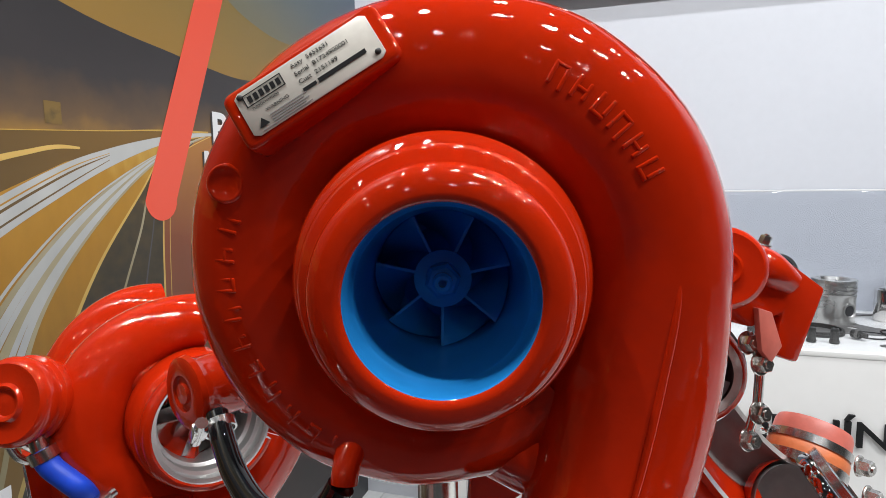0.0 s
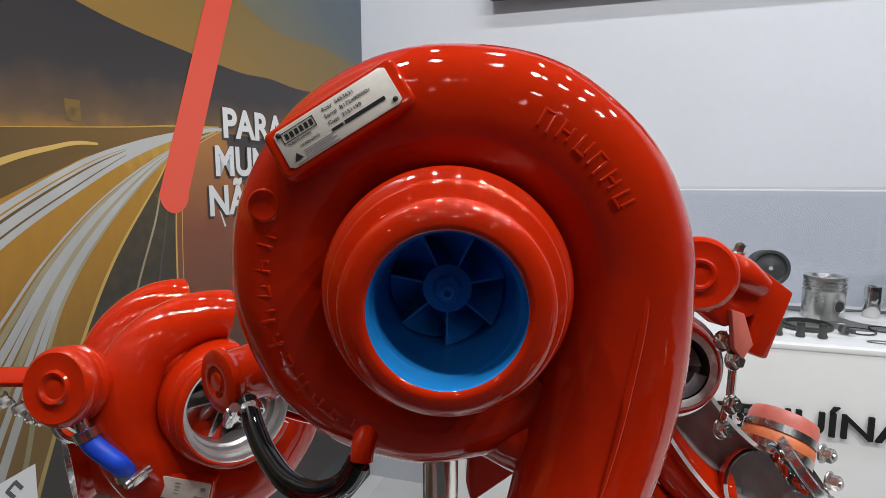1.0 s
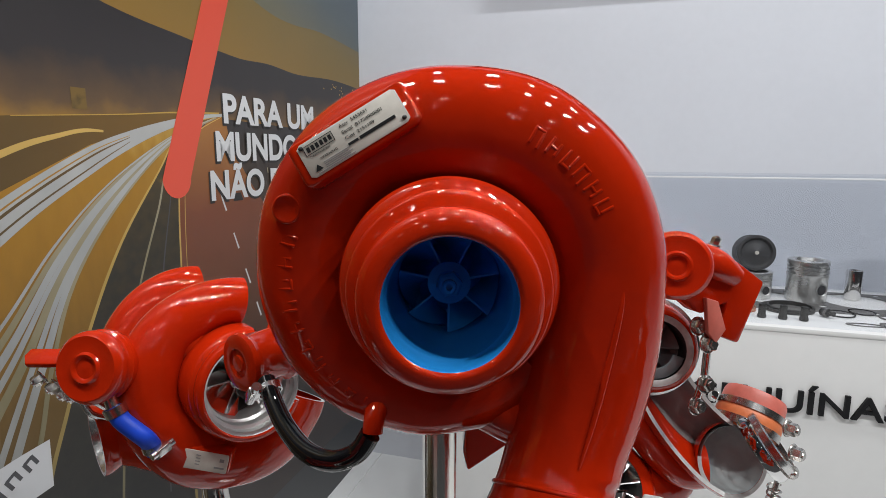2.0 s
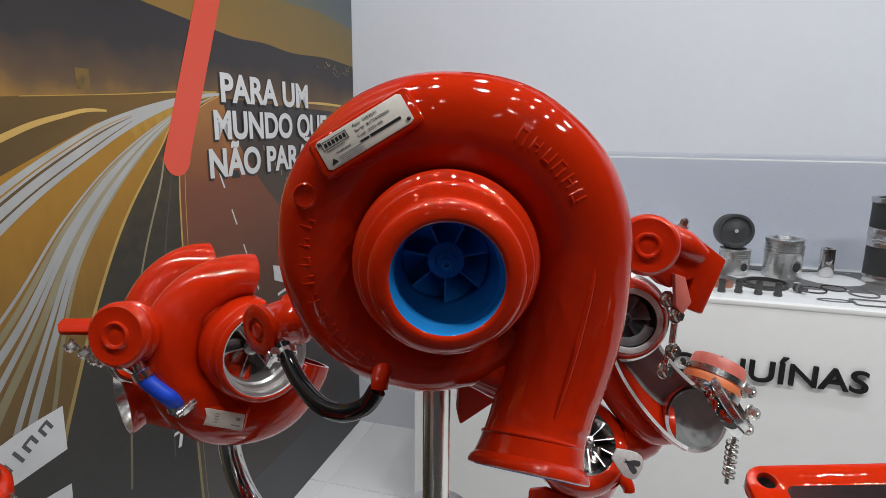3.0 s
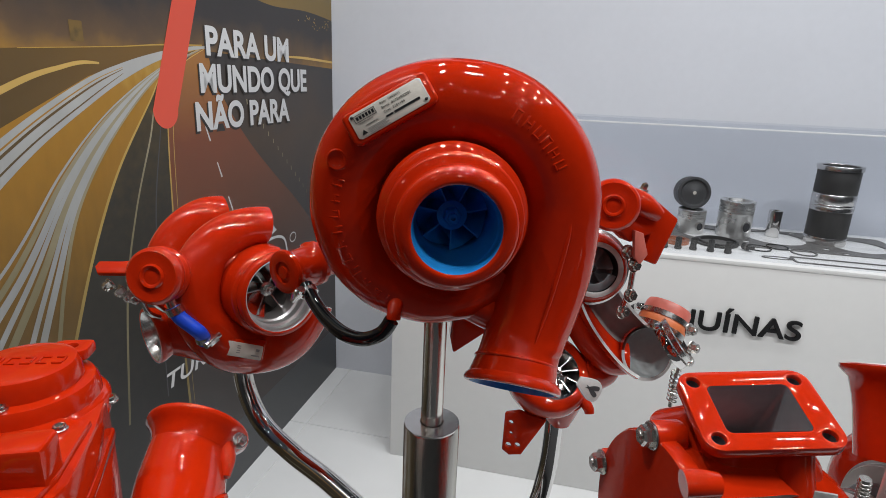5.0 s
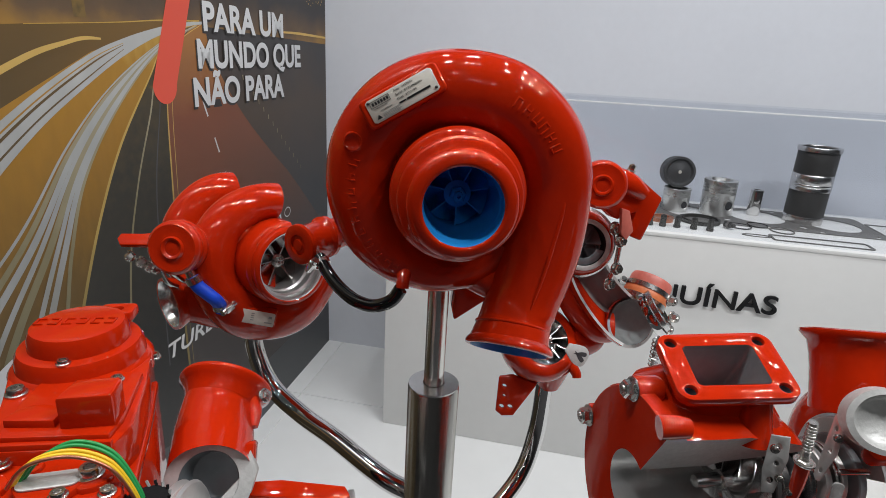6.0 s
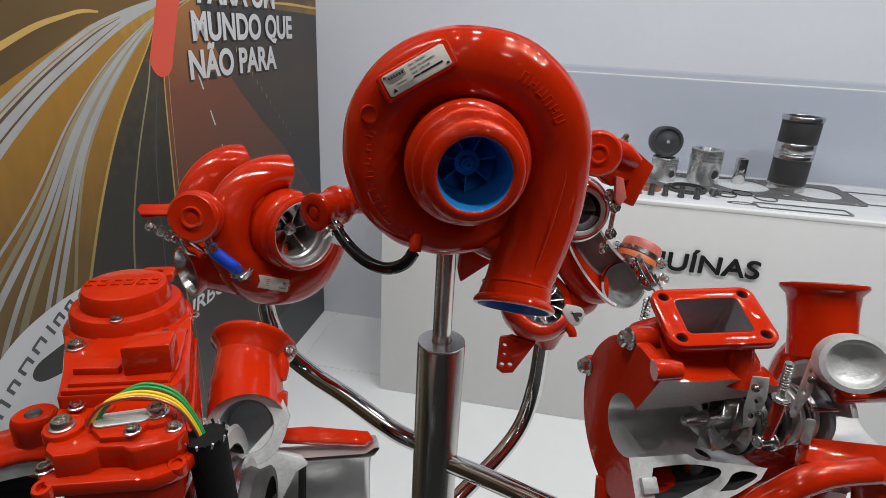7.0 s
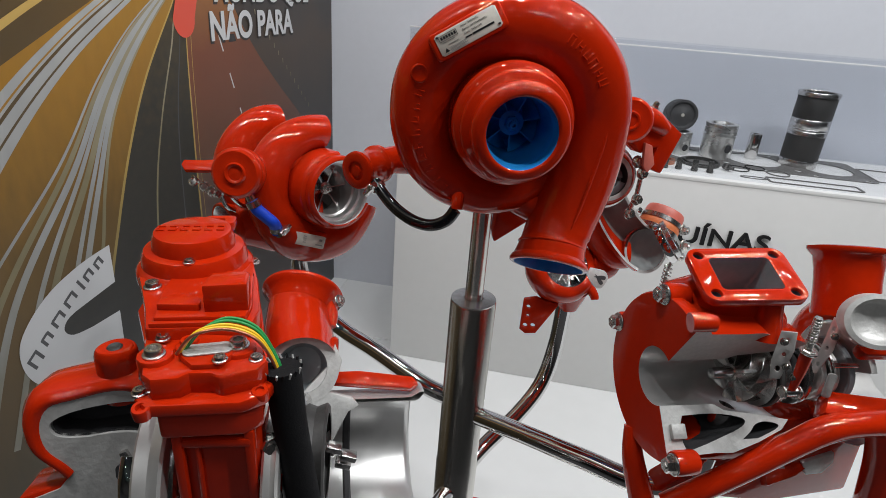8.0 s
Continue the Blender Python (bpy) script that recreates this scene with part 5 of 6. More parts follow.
for p, q in (((0.231, 0.196, 1.05), (0.239, 0.19, 1.03)), ((0.239, 0.19, 1.03), (0.238, 0.19, 0.995)), ((0.238, 0.19, 0.995), (0.231, 0.19, 0.968))):
    part("swing_bolt", tube([RV(*p), RV(*[(a + b) / 2 for a, b in zip(p, q)]), RV(*q)], 0.0035, 14), CHROME, rear)
for p in ((0.229, 0.193, 1.043), (0.237, 0.188, 1.028), (0.237, 0.187, 0.99), (0.231, 0.188, 0.968)):
    bolt(rear, RV(*p), (0.3, -0.9, 0.2), 0.006, 0.008)
# turbine bowl below
TB = axis(RV(0.158, 0.215, 0.868), (0.12, -0.72, 0.68))
part("turbine_bowl", lathe([(0.036, 0.01), (0.045, 0.012), (0.052, 0.006), (0.056, -0.006), (0.054, -0.024), (0.044, -0.042), (0.028, -0.052), (0.0001, -0.055)], TB, 48), RED, rear, smooth=60)
part("turbine_shroud", lathe([(0.036, 0.0102), (0.034, 0.0), (0.033, -0.012), (0.0001, -0.016)], TB, 44), STEEL, rear)
wheel(rear, TB @ Matrix.Translation((0.004, 0.0, 0.012)), 0.008, 0.031, 0.018, 11, STEEL, 35)
part("turbine_scroll", tube([RV(0.2, 0.24, 0.858), RV(0.22, 0.245, 0.855), RV(0.24, 0.248, 0.858), RV(0.25, 0.25, 0.866)], [0.03, 0.028, 0.024, 0.018], 24), RED, rear, smooth=60)
fk = axis(RV(0.194, 0.172, 0.873), (0.05, -0.93, 0.35), (0.5, 0, 0.85)) @ Matrix.Diagonal((1.3, 1.3, 1, 1))
part("wastegate_flap", prism(smooth_path([(-0.012, -0.004), (0.002, -0.0105), (0.011, -0.009), (0.013, -0.002), (0.012, 0.006), (0.004, 0.0105), (-0.012, 0.005)], 3), 0.004, fk, 0.0008), CUTFACE, rear)
for tilt in (-0.38, 0.42):
    # dark inlays painted as the shade of two slots; nothing is cut
    part("flap_slot_shade", prism(smooth_path([(-0.007, 0.0), (0.002, -0.0022), (0.007, -0.0018), (0.007, 0.0018), (0.002, 0.0022)], 3), 0.001, fk @ Matrix.Rotation(tilt, 4, "Z") @ Matrix.Translation((0.003, 0, 0.0034)), 0.0), DARK, rear)
for k in range(5):
    a = radians(100 + 18 * k)
    part("vane", prism([(-0.004, 0), (0.0, 0.002), (0.012, 0.0015), (0.014, 0), (0.012, -0.0015), (0, -0.002)], 0.006, TB @ Matrix.Translation((0.031 * math.cos(a), 0.031 * math.sin(a), 0.008)) @ Matrix.Rotation(a + 0.9, 4, "Z"), 0.0005), POLISHED, rear)
part("mounting_plate", prism([(-0.018, 0.024), (0.0, 0.03), (0.036, 0.024), (0.008, -0.03), (-0.008, -0.034), (-0.018, -0.028)], 0.008, axis(RV(0.118, 0.202, 0.792), (-0.35, -0.93, 0.1)), 0.0015,
                             holes=[(-0.009, 0.012, 0.003), (-0.01, -0.02, 0.0035), (0.002, -0.018, 0.0035), (-0.008, -0.003, 0.0022)]), RED, rear)
part("foot", tube([RV(0.175, 0.215, 0.83), RV(0.176, 0.216, 0.81), RV(0.176, 0.216, 0.795)], [0.03, 0.022, 0.016], 24), RED, rear)
part("lug", tube([RV(0.197, 0.2, 0.844), RV(0.205, 0.19, 0.832), RV(0.206, 0.187, 0.826)], [0.008, 0.007, 0.006], 14), RED, rear)

# ---- cutaway with the square flange, on the near right arm ----
SB = Vector((0.217, -0.128, 0.86))
sq = thing("turbocharger", Matrix.Translation(SB), "red cutaway turbocharger with square inlet flange and bare inner parts", "turbocharger")


def SV(x, y, z):
    return Vector((x, y, z)) - SB


AX = Vector((0.99, 0.09, -0.03))
SF = Matrix.Translation(-SB) @ axis((0.137, -0.128, 0.92), AX)
cut_turn(sq, ("compressor_cover", "inlet_bore"), (RED, BAREALU, CUTFACE),
         [(0.028, 0.0), (0.079, 0.0), (0.0805, 0.002), (0.0805, 0.012), (0.0785, 0.014), (0.074, 0.018), (0.073, 0.05), (0.074, 0.07), (0.066, 0.1), (0.056, 0.128), (0.047, 0.138)],
         [(0.028, 0.0), (0.0285, 0.02), (0.029, 0.058), (0.035, 0.068), (0.04, 0.1), (0.047, 0.138)],
         [smooth_path([(0.038, 0.022), (0.0375, 0.055), (0.042, 0.083), (0.047, 0.089), (0.053, 0.08), (0.0595, 0.06), (0.066, 0.038), (0.068, 0.021), (0.048, 0.018)], 3), smooth_path([(0.0625, 0.083), (0.056, 0.093), (0.0495, 0.1), (0.0475, 0.112), (0.051, 0.125), (0.0555, 0.121), (0.0625, 0.1)], 3)], SF, -131, 116)
for a in (76, 8, -137):
    c, s_ = math.cos(radians(a)), math.sin(radians(a))
    part("flange_ear", lathe([(0.0105, 0.016), (0.0115, 0.013), (0.0115, -0.004), (0.0105, -0.006), (0.0, -0.006)], SF @ Matrix.Translation((0.079 * c, 0.079 * s_, 0.006)), 24), RED, sq, smooth=50)
    bolt(sq, SF @ Vector((0.08 * c, 0.08 * s_, 0.0)), -AX, 0.0068, 0.009)
part("cut_ear", tube([SV(0.134, -0.162, 1.0), SV(0.145, -0.163, 1.001), SV(0.155, -0.163, 1.0)], [0.0085, 0.0085, 0.0075], 20), RED, sq, smooth=50)
# turbine wheel, nut, shaft and bearing rings
wheel(sq, SF @ Matrix.Translation((0, 0, 0.08)) @ Matrix.Rotation(radians(180), 4, "X"), 0.0085, 0.0285, 0.024, 8, STEEL, 55)
for z, r, w, mat in ((0.11, 0.034, 0.006, PHOSPHATE), (0.12, 0.03, 0.008, STEEL), (0.131, 0.026, 0.01, DARK), (0.143, 0.033, 0.005, STEEL), (0.15, 0.024, 0.008, STEEL), (0.162, 0.029, 0.006, POLISHED), (0.17, 0.031, 0.004, STEEL), (0.178, 0.028, 0.006, POLISHED), (0.188, 0.034, 0.008, GREYPAINT)):
    part("bearing_ring", lathe([(0.008, z), (r - 0.001, z), (r, z + 0.001), (r, z + w - 0.001), (r - 0.001, z + w), (0.008, z + w)], SF, 40), mat, sq)
part("shaft", lathe([(0.0001, 0.06), (0.005, 0.061), (0.006, 0.066), (0.007, 0.23), (0.0001, 0.231)], SF, 24), STEEL, sq)
part("end_plate", lathe([(0.01, 0.2), (0.046, 0.2), (0.047, 0.202), (0.047, 0.206), (0.045, 0.208), (0.01, 0.208)], SF, 44, -70, 150), POLISHED, sq)
# square flange on its neck
QF = axis(SV(0.202, -0.121, 1.0275), (-0.087, -0.33, 0.94), (0.04, 0.94, 0.33))
hole = rounded(0.056, 0.0385, 0.004)
part("square_flange", hollow_prism(rounded(0.092, 0.065, 0.011), hole, 0.0085, QF @ Matrix.Translation((0, 0, -0.0085)), [(x, y, 0.0046) for x in (-0.0355, 0.0355) for y in (-0.0232, 0.0232)], 0.0011), RED, sq)
# dark cones in the flange holes stand in for the shade down there
for x in (-0.0355, 0.0355):
    for y in (-0.0232, 0.0232):
        part("flange_hole_shade", lathe([(0.0046, 0.0), (0.0042, -0.0035), (0.0001, -0.0075)], QF @ Matrix.Translation((x, y, -0.0035)), 20), PHOSPHATE, sq)
bm = bmesh.new()
rows = []
for z, k, off in ((0.0, 1.0, 0), (-0.012, 0.98, 0), (-0.03, 0.9, 0.002), (-0.055, 0.8, 0.006), (-0.075, 0.5, 0.01)):
    rows.append([bm.verts.new(QF @ Vector((x * k, y * k + off, z))) for x, y in hole])
for a, b in zip(rows, rows[1:]):
    for i in range(len(a)):
        j = (i + 1) % len(a)
        bm.faces.new((a[i], a[j], b[j], b[i]))
bm.faces.new(rows[-1])
part("flange_bore", bm, GREYPAINT, sq, "dark grey bare cast bore")
bm = bmesh.new()
rows = []
for z, w, h, off in ((-0.006, 0.074, 0.05, 0), (-0.018, 0.07, 0.05, 0.002), (-0.032, 0.082, 0.058, 0.002), (-0.046, 0.1, 0.07, 0.004), (-0.062, 0.108, 0.084, 0.008)):
    rows.append([bm.verts.new(QF @ Vector((x + 0.2 * off, y + off, z))) for x, y in rounded(w, h, 0.02)])
for a, b in zip(rows, rows[1:]):
    for i in range(len(a)):
        j = (i + 1) % len(a)
        bm.faces.new((a[i], a[j], b[j], b[i]))
part("flange_neck", bm, RED, sq, smooth=60)
part("neck_rib", tube([SV(0.224, -0.132, 1.01), SV(0.224, -0.137, 0.99), SV(0.224, -0.14, 0.972)], [0.012, 0.0125, 0.016], 24), RED, sq, smooth=60)
# linkage stud
part("stud", tube([SV(0.237, -0.176, 1.014), SV(0.239, -0.175, 0.995), SV(0.241, -0.174, 0.975)], 0.0032, 16), ZINC, sq)
for k in range(9):
    part("thread", ring_of(SV(0.2375 + 0.00015 * k, -0.1758, 1.011 - 0.0025 * k), (0.06, 0.03, -1), 0.0033, 0.0006, 18), ZINC, sq)
part("link_rod", tube([SV(0.241, -0.174, 0.978), SV(0.2415, -0.1735, 0.96), SV(0.2415, -0.1725, 0.938)], [0.0052, 0.0048, 0.003], 16), RED, sq)
bolt(sq, SV(0.2405, -0.175, 0.979), (0, -0.1, 1), 0.005, 0.003)
part("link_pin", tube([SV(0.233, -0.172, 0.934), SV(0.241, -0.1715, 0.934), SV(0.25, -0.171, 0.9345)], 0.0042, 16), STEEL, sq)
for x in (0.234, 0.249):
    part("link_collar", ring_of(SV(x, -0.1715, 0.9342), (1, 0.1, 0), 0.0044, 0.0016, 24), ZINC, sq)
part("link_plate", prism([(-0.012, 0.03), (0.01, 0.034), (0.014, 0.01), (0.008, -0.03), (-0.006, -0.034), (-0.012, -0.01)], 0.004, axis(SV(0.231, -0.16, 0.966), (-0.6, -0.75, 0.15)) @ Matrix.Diagonal((0.55, 0.72, 0.6, 1)), 0.0008, holes=[(0, 0.02, 0.004), (0.002, 0.002, 0.003), (0, -0.018, 0.004)]), CASTING, sq)
part("link_plate", prism([(-0.008, 0.034), (0.008, 0.03), (0.012, 0.0), (0.004, -0.03), (-0.006, -0.032)], 0.003, axis(SV(0.3, -0.132, 0.955), (-0.85, -0.5, 0.2)) @ Matrix.Diagonal((0.55, 0.9, 0.6, 1)), 0.0008, holes=[(0, 0.022, 0.0025), (0.002, 0.0, 0.0025), (0, -0.02, 0.0025)]), POLISHED, sq)
for p in ((0.2255, -0.163, 0.982), (0.233, -0.166, 0.958), (0.2385, -0.172, 0.951), (0.2455, -0.172, 0.955), (0.3, -0.136, 0.97)):
    bolt(sq, SV(*p), (-0.4, -0.9, 0.2), 0.0024, 0.003)
# block held by the cut face
blk = part("clamp_block", box((0.014, 0.01, 0.015), SF @ Matrix.Rotation(radians(-135), 4, "Z") @ Matrix.Translation((0.052, 0.004, 0.014)), 0.0015), CASTING, sq)
bolt(sq, SF @ Matrix.Rotation(radians(-135), 4, "Z") @ Vector((0.048, 0.01, 0.016)), SF.to_3x3() @ Vector((math.sin(radians(135)), math.cos(radians(135)), 0)), 0.006, 0.008)
# far housing with flared inlet
IN = axis(SV(0.331, -0.085, 1.036), (0.06, 0.4, 0.91)) @ Matrix.Diagonal((0.9, 0.9, 1, 1))
part("inlet_flange", lathe([(0.034, 0.004), (0.04, 0.003), (0.0405, 0.0), (0.038, -0.003), (0.034, -0.007), (0.032, -0.02), (0.0315, -0.03), (0.0315, -0.04), (0.032, -0.064)], IN, 48), RED, sq, smooth=60)
part("inlet_bore", lathe([(0.034, 0.004), (0.031, 0.0), (0.029, -0.04), (0.0001, -0.042)], IN, 40), CASTING, sq)
cut_turn(sq, ("far_housing", "far_bore"), (RED, POLISHED, CUTFACE),
         [(0.05, 0.205), (0.066, 0.208), (0.076, 0.216), (0.08, 0.232), (0.076, 0.25), (0.07, 0.262), (0.055, 0.268), (0.052, 0.3)], [(0.05, 0.205), (0.046, 0.215), (0.044, 0.24), (0.046, 0.3)],
         [[(0.055, 0.222), (0.064, 0.217), (0.071, 0.226), (0.072, 0.24), (0.064, 0.252), (0.055, 0.246)]], SF, -118, 128)
cutr = axis(SV(0.32, -0.154, 0.997), (-0.3, -0.92, 0.2)) @ Matrix.Rotation(radians(-12), 4, "X") @ Matrix.Diagonal((1.0, 0.85, 1, 1))
part("cut_throat", lathe([(0.0295, -0.014), (0.0295, 0.0), (0.0245, 0.0008), (0.0235, -0.003), (0.018, -0.008), (0.0001, -0.0105)], cutr, 40), CUTFACE, sq)
part("red_lip", prism(rounded(0.06, 0.014, 0.006), 0.012, axis(SV(0.352, -0.14, 0.952), (0, -0.4, 0.9), (0, 0.9, 0.4)), 0.003), RED, sq)
part("tongue", prism(rounded(0.008, 0.026, 0.003), 0.003, axis(SV(0.3, -0.15, 0.925), (-0.5, -0.85, 0.1)), 0.001), CASTING, sq)
part("tongue", box((0.026, 0.005, 0.003), Matrix.Translation(SV(0.32, -0.14, 0.94)), 0.001), STEEL, sq)
# painted frame below
part("frame_bar", tube([SV(0.165, -0.16, 0.785), SV(0.227, -0.168, 0.838), SV(0.265, -0.17, 0.869), SV(0.295, -0.17, 0.888), SV(0.325, -0.168, 0.892), SV(0.36, -0.166, 0.892)], [0.012, 0.012, 0.0125, 0.013, 0.0125, 0.013], 20), RED, sq, smooth=60)
part("frame_plate", prism([(-0.05, -0.012), (-0.04, 0.012), (0.05, 0.018), (0.06, -0.006), (0.04, -0.02)], 0.02, axis(SV(0.345, -0.15, 0.888), (0, -0.6, 0.8), (0.2, 0.8, 0.6)), 0.004), RED, sq)
part("frame_leg", tube([SV(0.366, -0.16, 0.885), SV(0.382, -0.165, 0.84), SV(0.392, -0.17, 0.77)], [0.015, 0.018, 0.019], 20), RED, sq, smooth=60)
part("frame_leg", tube([SV(0.137, -0.112, 0.845), SV(0.139, -0.125, 0.815), SV(0.15, -0.14, 0.775), SV(0.16, -0.147, 0.755)], [0.008, 0.011, 0.013, 0.014], 20), RED, sq, smooth=60)
part("saddle", box((0.1, 0.07, 0.03), Matrix.Translation(SV(0.222, -0.115, 0.845)), 0.008), RED, sq)
part("saddle", tube([SV(0.217, -0.128, 0.86), SV(0.217, -0.128, 0.84), SV(0.217, -0.128, 0.83)], 0.02, 20), RED, sq)
# lower casting under the bar, with milled patches where it is cut
part("lower_casting", prism([(0.17, 0.775), (0.2, 0.8), (0.25, 0.845), (0.29, 0.87), (0.37, 0.875), (0.385, 0.84), (0.39, 0.77), (0.3, 0.755)], 0.03, Matrix.Translation(SV(0, -0.105, 0)) @ FACE, 0.004), RED, sq)
for cut in ([(0.268, 0.838), (0.284, 0.852), (0.33, 0.868), (0.332, 0.862), (0.3, 0.848), (0.296, 0.84), (0.28, 0.836)], [(0.242, 0.815), (0.262, 0.832), (0.268, 0.826), (0.262, 0.812), (0.27, 0.8), (0.262, 0.79), (0.25, 0.8)],
            [(0.32, 0.815), (0.352, 0.828), (0.356, 0.815), (0.348, 0.8), (0.33, 0.798)], [(0.28, 0.8), (0.3, 0.812), (0.306, 0.804), (0.29, 0.79)]):
    part("milled_patch", prism(cut, 0.005, Matrix.Translation(SV(0, -0.134, 0)) @ FACE, 0.0006), CUTFACE, sq)
# a dark plate painted as the shade of a pocket
part("casting_pocket_shade", prism([(0.272, 0.812), (0.285, 0.83), (0.312, 0.842), (0.318, 0.828), (0.3, 0.816)], 0.003, Matrix.Translation(SV(0, -0.134, 0)) @ FACE, 0.0005), DARK, sq)
for x, y, z, w in ((0.262, -0.13, 0.79, 0.1), (0.31, -0.13, 0.8, 0.07)):
    part("lower_rib", prism([(-w / 2, -0.006), (-w / 2.3, 0.007), (0, 0.003), (w / 4, 0.01), (w / 2, 0.006), (w / 2, -0.004), (0, -0.009)], 0.012, axis(SV(x, y, z), (0, -0.7, 0.7), (-0.3, 0.6, 0.6)), 0.0015), RED, sq)

# ---- cutaway with the gearbox and wires, on the near left arm ----
GB = Vector((-0.222, -0.21, 0.87))
gear = thing("turbocharger", Matrix.Translation(GB), "red cutaway turbocharger with electric gearbox and coloured wires", "turbocharger")


def GV(x, y, z):
    return Vector((x, y, z)) - GB


def deck(name, outline, z0, z1, bevel):
    return part(name, prism(outline, z1 - z0, Matrix.Translation(GV(0, 0, z0)), bevel), RED, gear)


deck("gearbox_body", [(-0.262, -0.24), (-0.21, -0.238), (-0.205, -0.226), (-0.222, -0.14), (-0.235, -0.09), (-0.31, -0.1), (-0.3, -0.14), (-0.276, -0.2)], 0.862, 0.986, 0.003)
deck("apron", [(-0.266, -0.25), (-0.214, -0.247), (-0.203, -0.238), (-0.203, -0.2), (-0.28, -0.2)], 0.962, 0.986, 0.003)
deck("gearbox_flange", [(-0.279, -0.247), (-0.27, -0.255), (-0.214, -0.252), (-0.2, -0.244), (-0.196, -0.232), (-0.207, -0.195), (-0.221, -0.138), (-0.234, -0.09), (-0.32, -0.09), (-0.316, -0.14), (-0.288, -0.2)], 0.984, 0.9935, 0.002)
deck("lower_deck", [(-0.287, -0.2), (-0.274, -0.243), (-0.267, -0.249), (-0.251, -0.247), (-0.246, -0.242), (-0.232, -0.242), (-0.226, -0.246), (-0.205, -0.238), (-0.2, -0.228), (-0.212, -0.196)], 0.991, 1.009, 0.0025)
deck("gland_pad", [(-0.262, -0.218), (-0.258, -0.206), (-0.246, -0.203), (-0.217, -0.205), (-0.213, -0.216), (-0.222, -0.226), (-0.228, -0.238), (-0.245, -0.239), (-0.254, -0.23)], 1.007, 1.013, 0.0015)
deck("upper_deck", [(-0.308, -0.146), (-0.294, -0.178), (-0.284, -0.206), (-0.216, -0.202), (-0.213, -0.178), (-0.224, -0.13), (-0.236, -0.09), (-0.312, -0.09), (-0.318, -0.125)], 0.99, 1.0185, 0.003)
deck("upper_step", [(-0.288, -0.158), (-0.281, -0.198), (-0.22, -0.195), (-0.219, -0.178), (-0.228, -0.125), (-0.288, -0.12)], 1.016, 1.0225, 0.002)
deck("raised_block", [(-0.2495, -0.1905), (-0.2195, -0.1865), (-0.221, -0.168), (-0.224, -0.166), (-0.2475, -0.169)], 1.019, 1.0435, 0.002)
deck("half_round_boss", arc_pts(0.0145, 10, 170, 12, -0.267, -0.186) + [(-0.2812, -0.1885), (-0.2528, -0.1885)], 1.02, 1.0275, 0.001)
deck("rib", [(-0.282, -0.2045), (-0.2165, -0.2005), (-0.2165, -0.197), (-0.2815, -0.2005)], 1.014, 1.0215, 0.001)
deck("screw_boss", arc_pts(0.0115, 0, 330, 11, -0.271, -0.226), 0.995, 1.0125, 0.0015)
deck("screw_boss", arc_pts(0.0115, 0, 330, 11, -0.2205, -0.217), 0.995, 1.0125, 0.0015)
DM = Matrix.Translation(GV(-0.28, -0.1, 1.0)) @ Matrix.Rotation(radians(5), 4, "Z")
part("motor_cover", lathe([(0.043, -0.06), (0.043, 0.004), (0.0455, 0.006), (0.046, 0.008), (0.046, 0.0165), (0.044, 0.0195), (0.0415, 0.021), (0.0405, 0.029), (0.0385, 0.0325), (0.0325, 0.034), (0.0315, 0.043), (0.0295, 0.0468), (0.026, 0.048), (0.0, 0.0482)], DM, 56), RED, gear, smooth=35)
part("cover_tab", prism(rounded(0.026, 0.02, 0.005), 0.008, DM @ Matrix.Translation((0.017, 0.026, 0.038)), 0.002, holes=[(0, 0, 0.004)]), RED, gear)
for k in range(6):
    bm = bmesh.new()
    x = -0.024 + 0.0092 * k
    box((0.0062, 0.0014, 0.0014), DM @ Matrix.Translation((x, -0.0045, 0.0485)), 0.0004, bm, 1)
    box((0.0062, 0.0014, 0.0014), DM @ Matrix.Translation((x, 0.0035, 0.0485)), 0.0004, bm, 1)
    box((0.0014, 0.0078, 0.0014), DM @ Matrix.Translation((x - 0.0026 + 0.0052 * (k % 2), 0, 0.0485)), 0.0004, bm, 1)
    part("cast_mark", bm, RED, gear)
for p, r in (((-0.2745, -0.134, 1.033), 0.0055), ((-0.2985, -0.1475, 1.0185), 0.0078), ((-0.2725, -0.207, 1.011), 0.006), ((-0.271, -0.2275, 1.0125), 0.0085), ((-0.277, -0.2425, 0.9935), 0.006), ((-0.2205, -0.217, 1.0125), 0.0085),
             ((-0.2285, -0.234, 1.0128), 0.0058), ((-0.2075, -0.2275, 1.0088), 0.0056), ((-0.24, -0.1375, 1.0225), 0.0055), ((-0.236, -0.088, 1.012), 0.006)):
    m = axis(GV(*p), (0, 0, 1))
    r *= 0.66
    bm = lathe([(r * 1.25, 0), (r * 1.28, 0.0012), (r * 1.02, 0.0016), (r, r * 0.85), (r * 0.9, r), (r * 0.58, r), (r * 0.52, r * 0.4), (0.0001, r * 0.4)], m, 24)
    part("socket_screw", bm, ZINC, gear)
for x, y, z in ((-0.2725, -0.2525, 0.9845), (-0.2035, -0.239, 0.9865)):
    part("flange_eye", lathe([(0.0068, 0), (0.0068, 0.0085), (0.006, 0.01), (0.0036, 0.01), (0.003, 0.006), (0.0001, 0.006)], axis(GV(x, y, z), (0, -0.25, 0.97)) @ Matrix.Diagonal((0.85, 0.85, 0.85, 1)), 24), RED, gear)
part("small_eye", lathe([(0.0062, -0.01), (0.0062, 0.0), (0.0054, 0.0012), (0.0034, 0.0012), (0.0028, -0.002), (0.0001, -0.002)], axis(GV(-0.2535, -0.2125, 1.0135), (0, 0, 1)), 20), RED, gear)
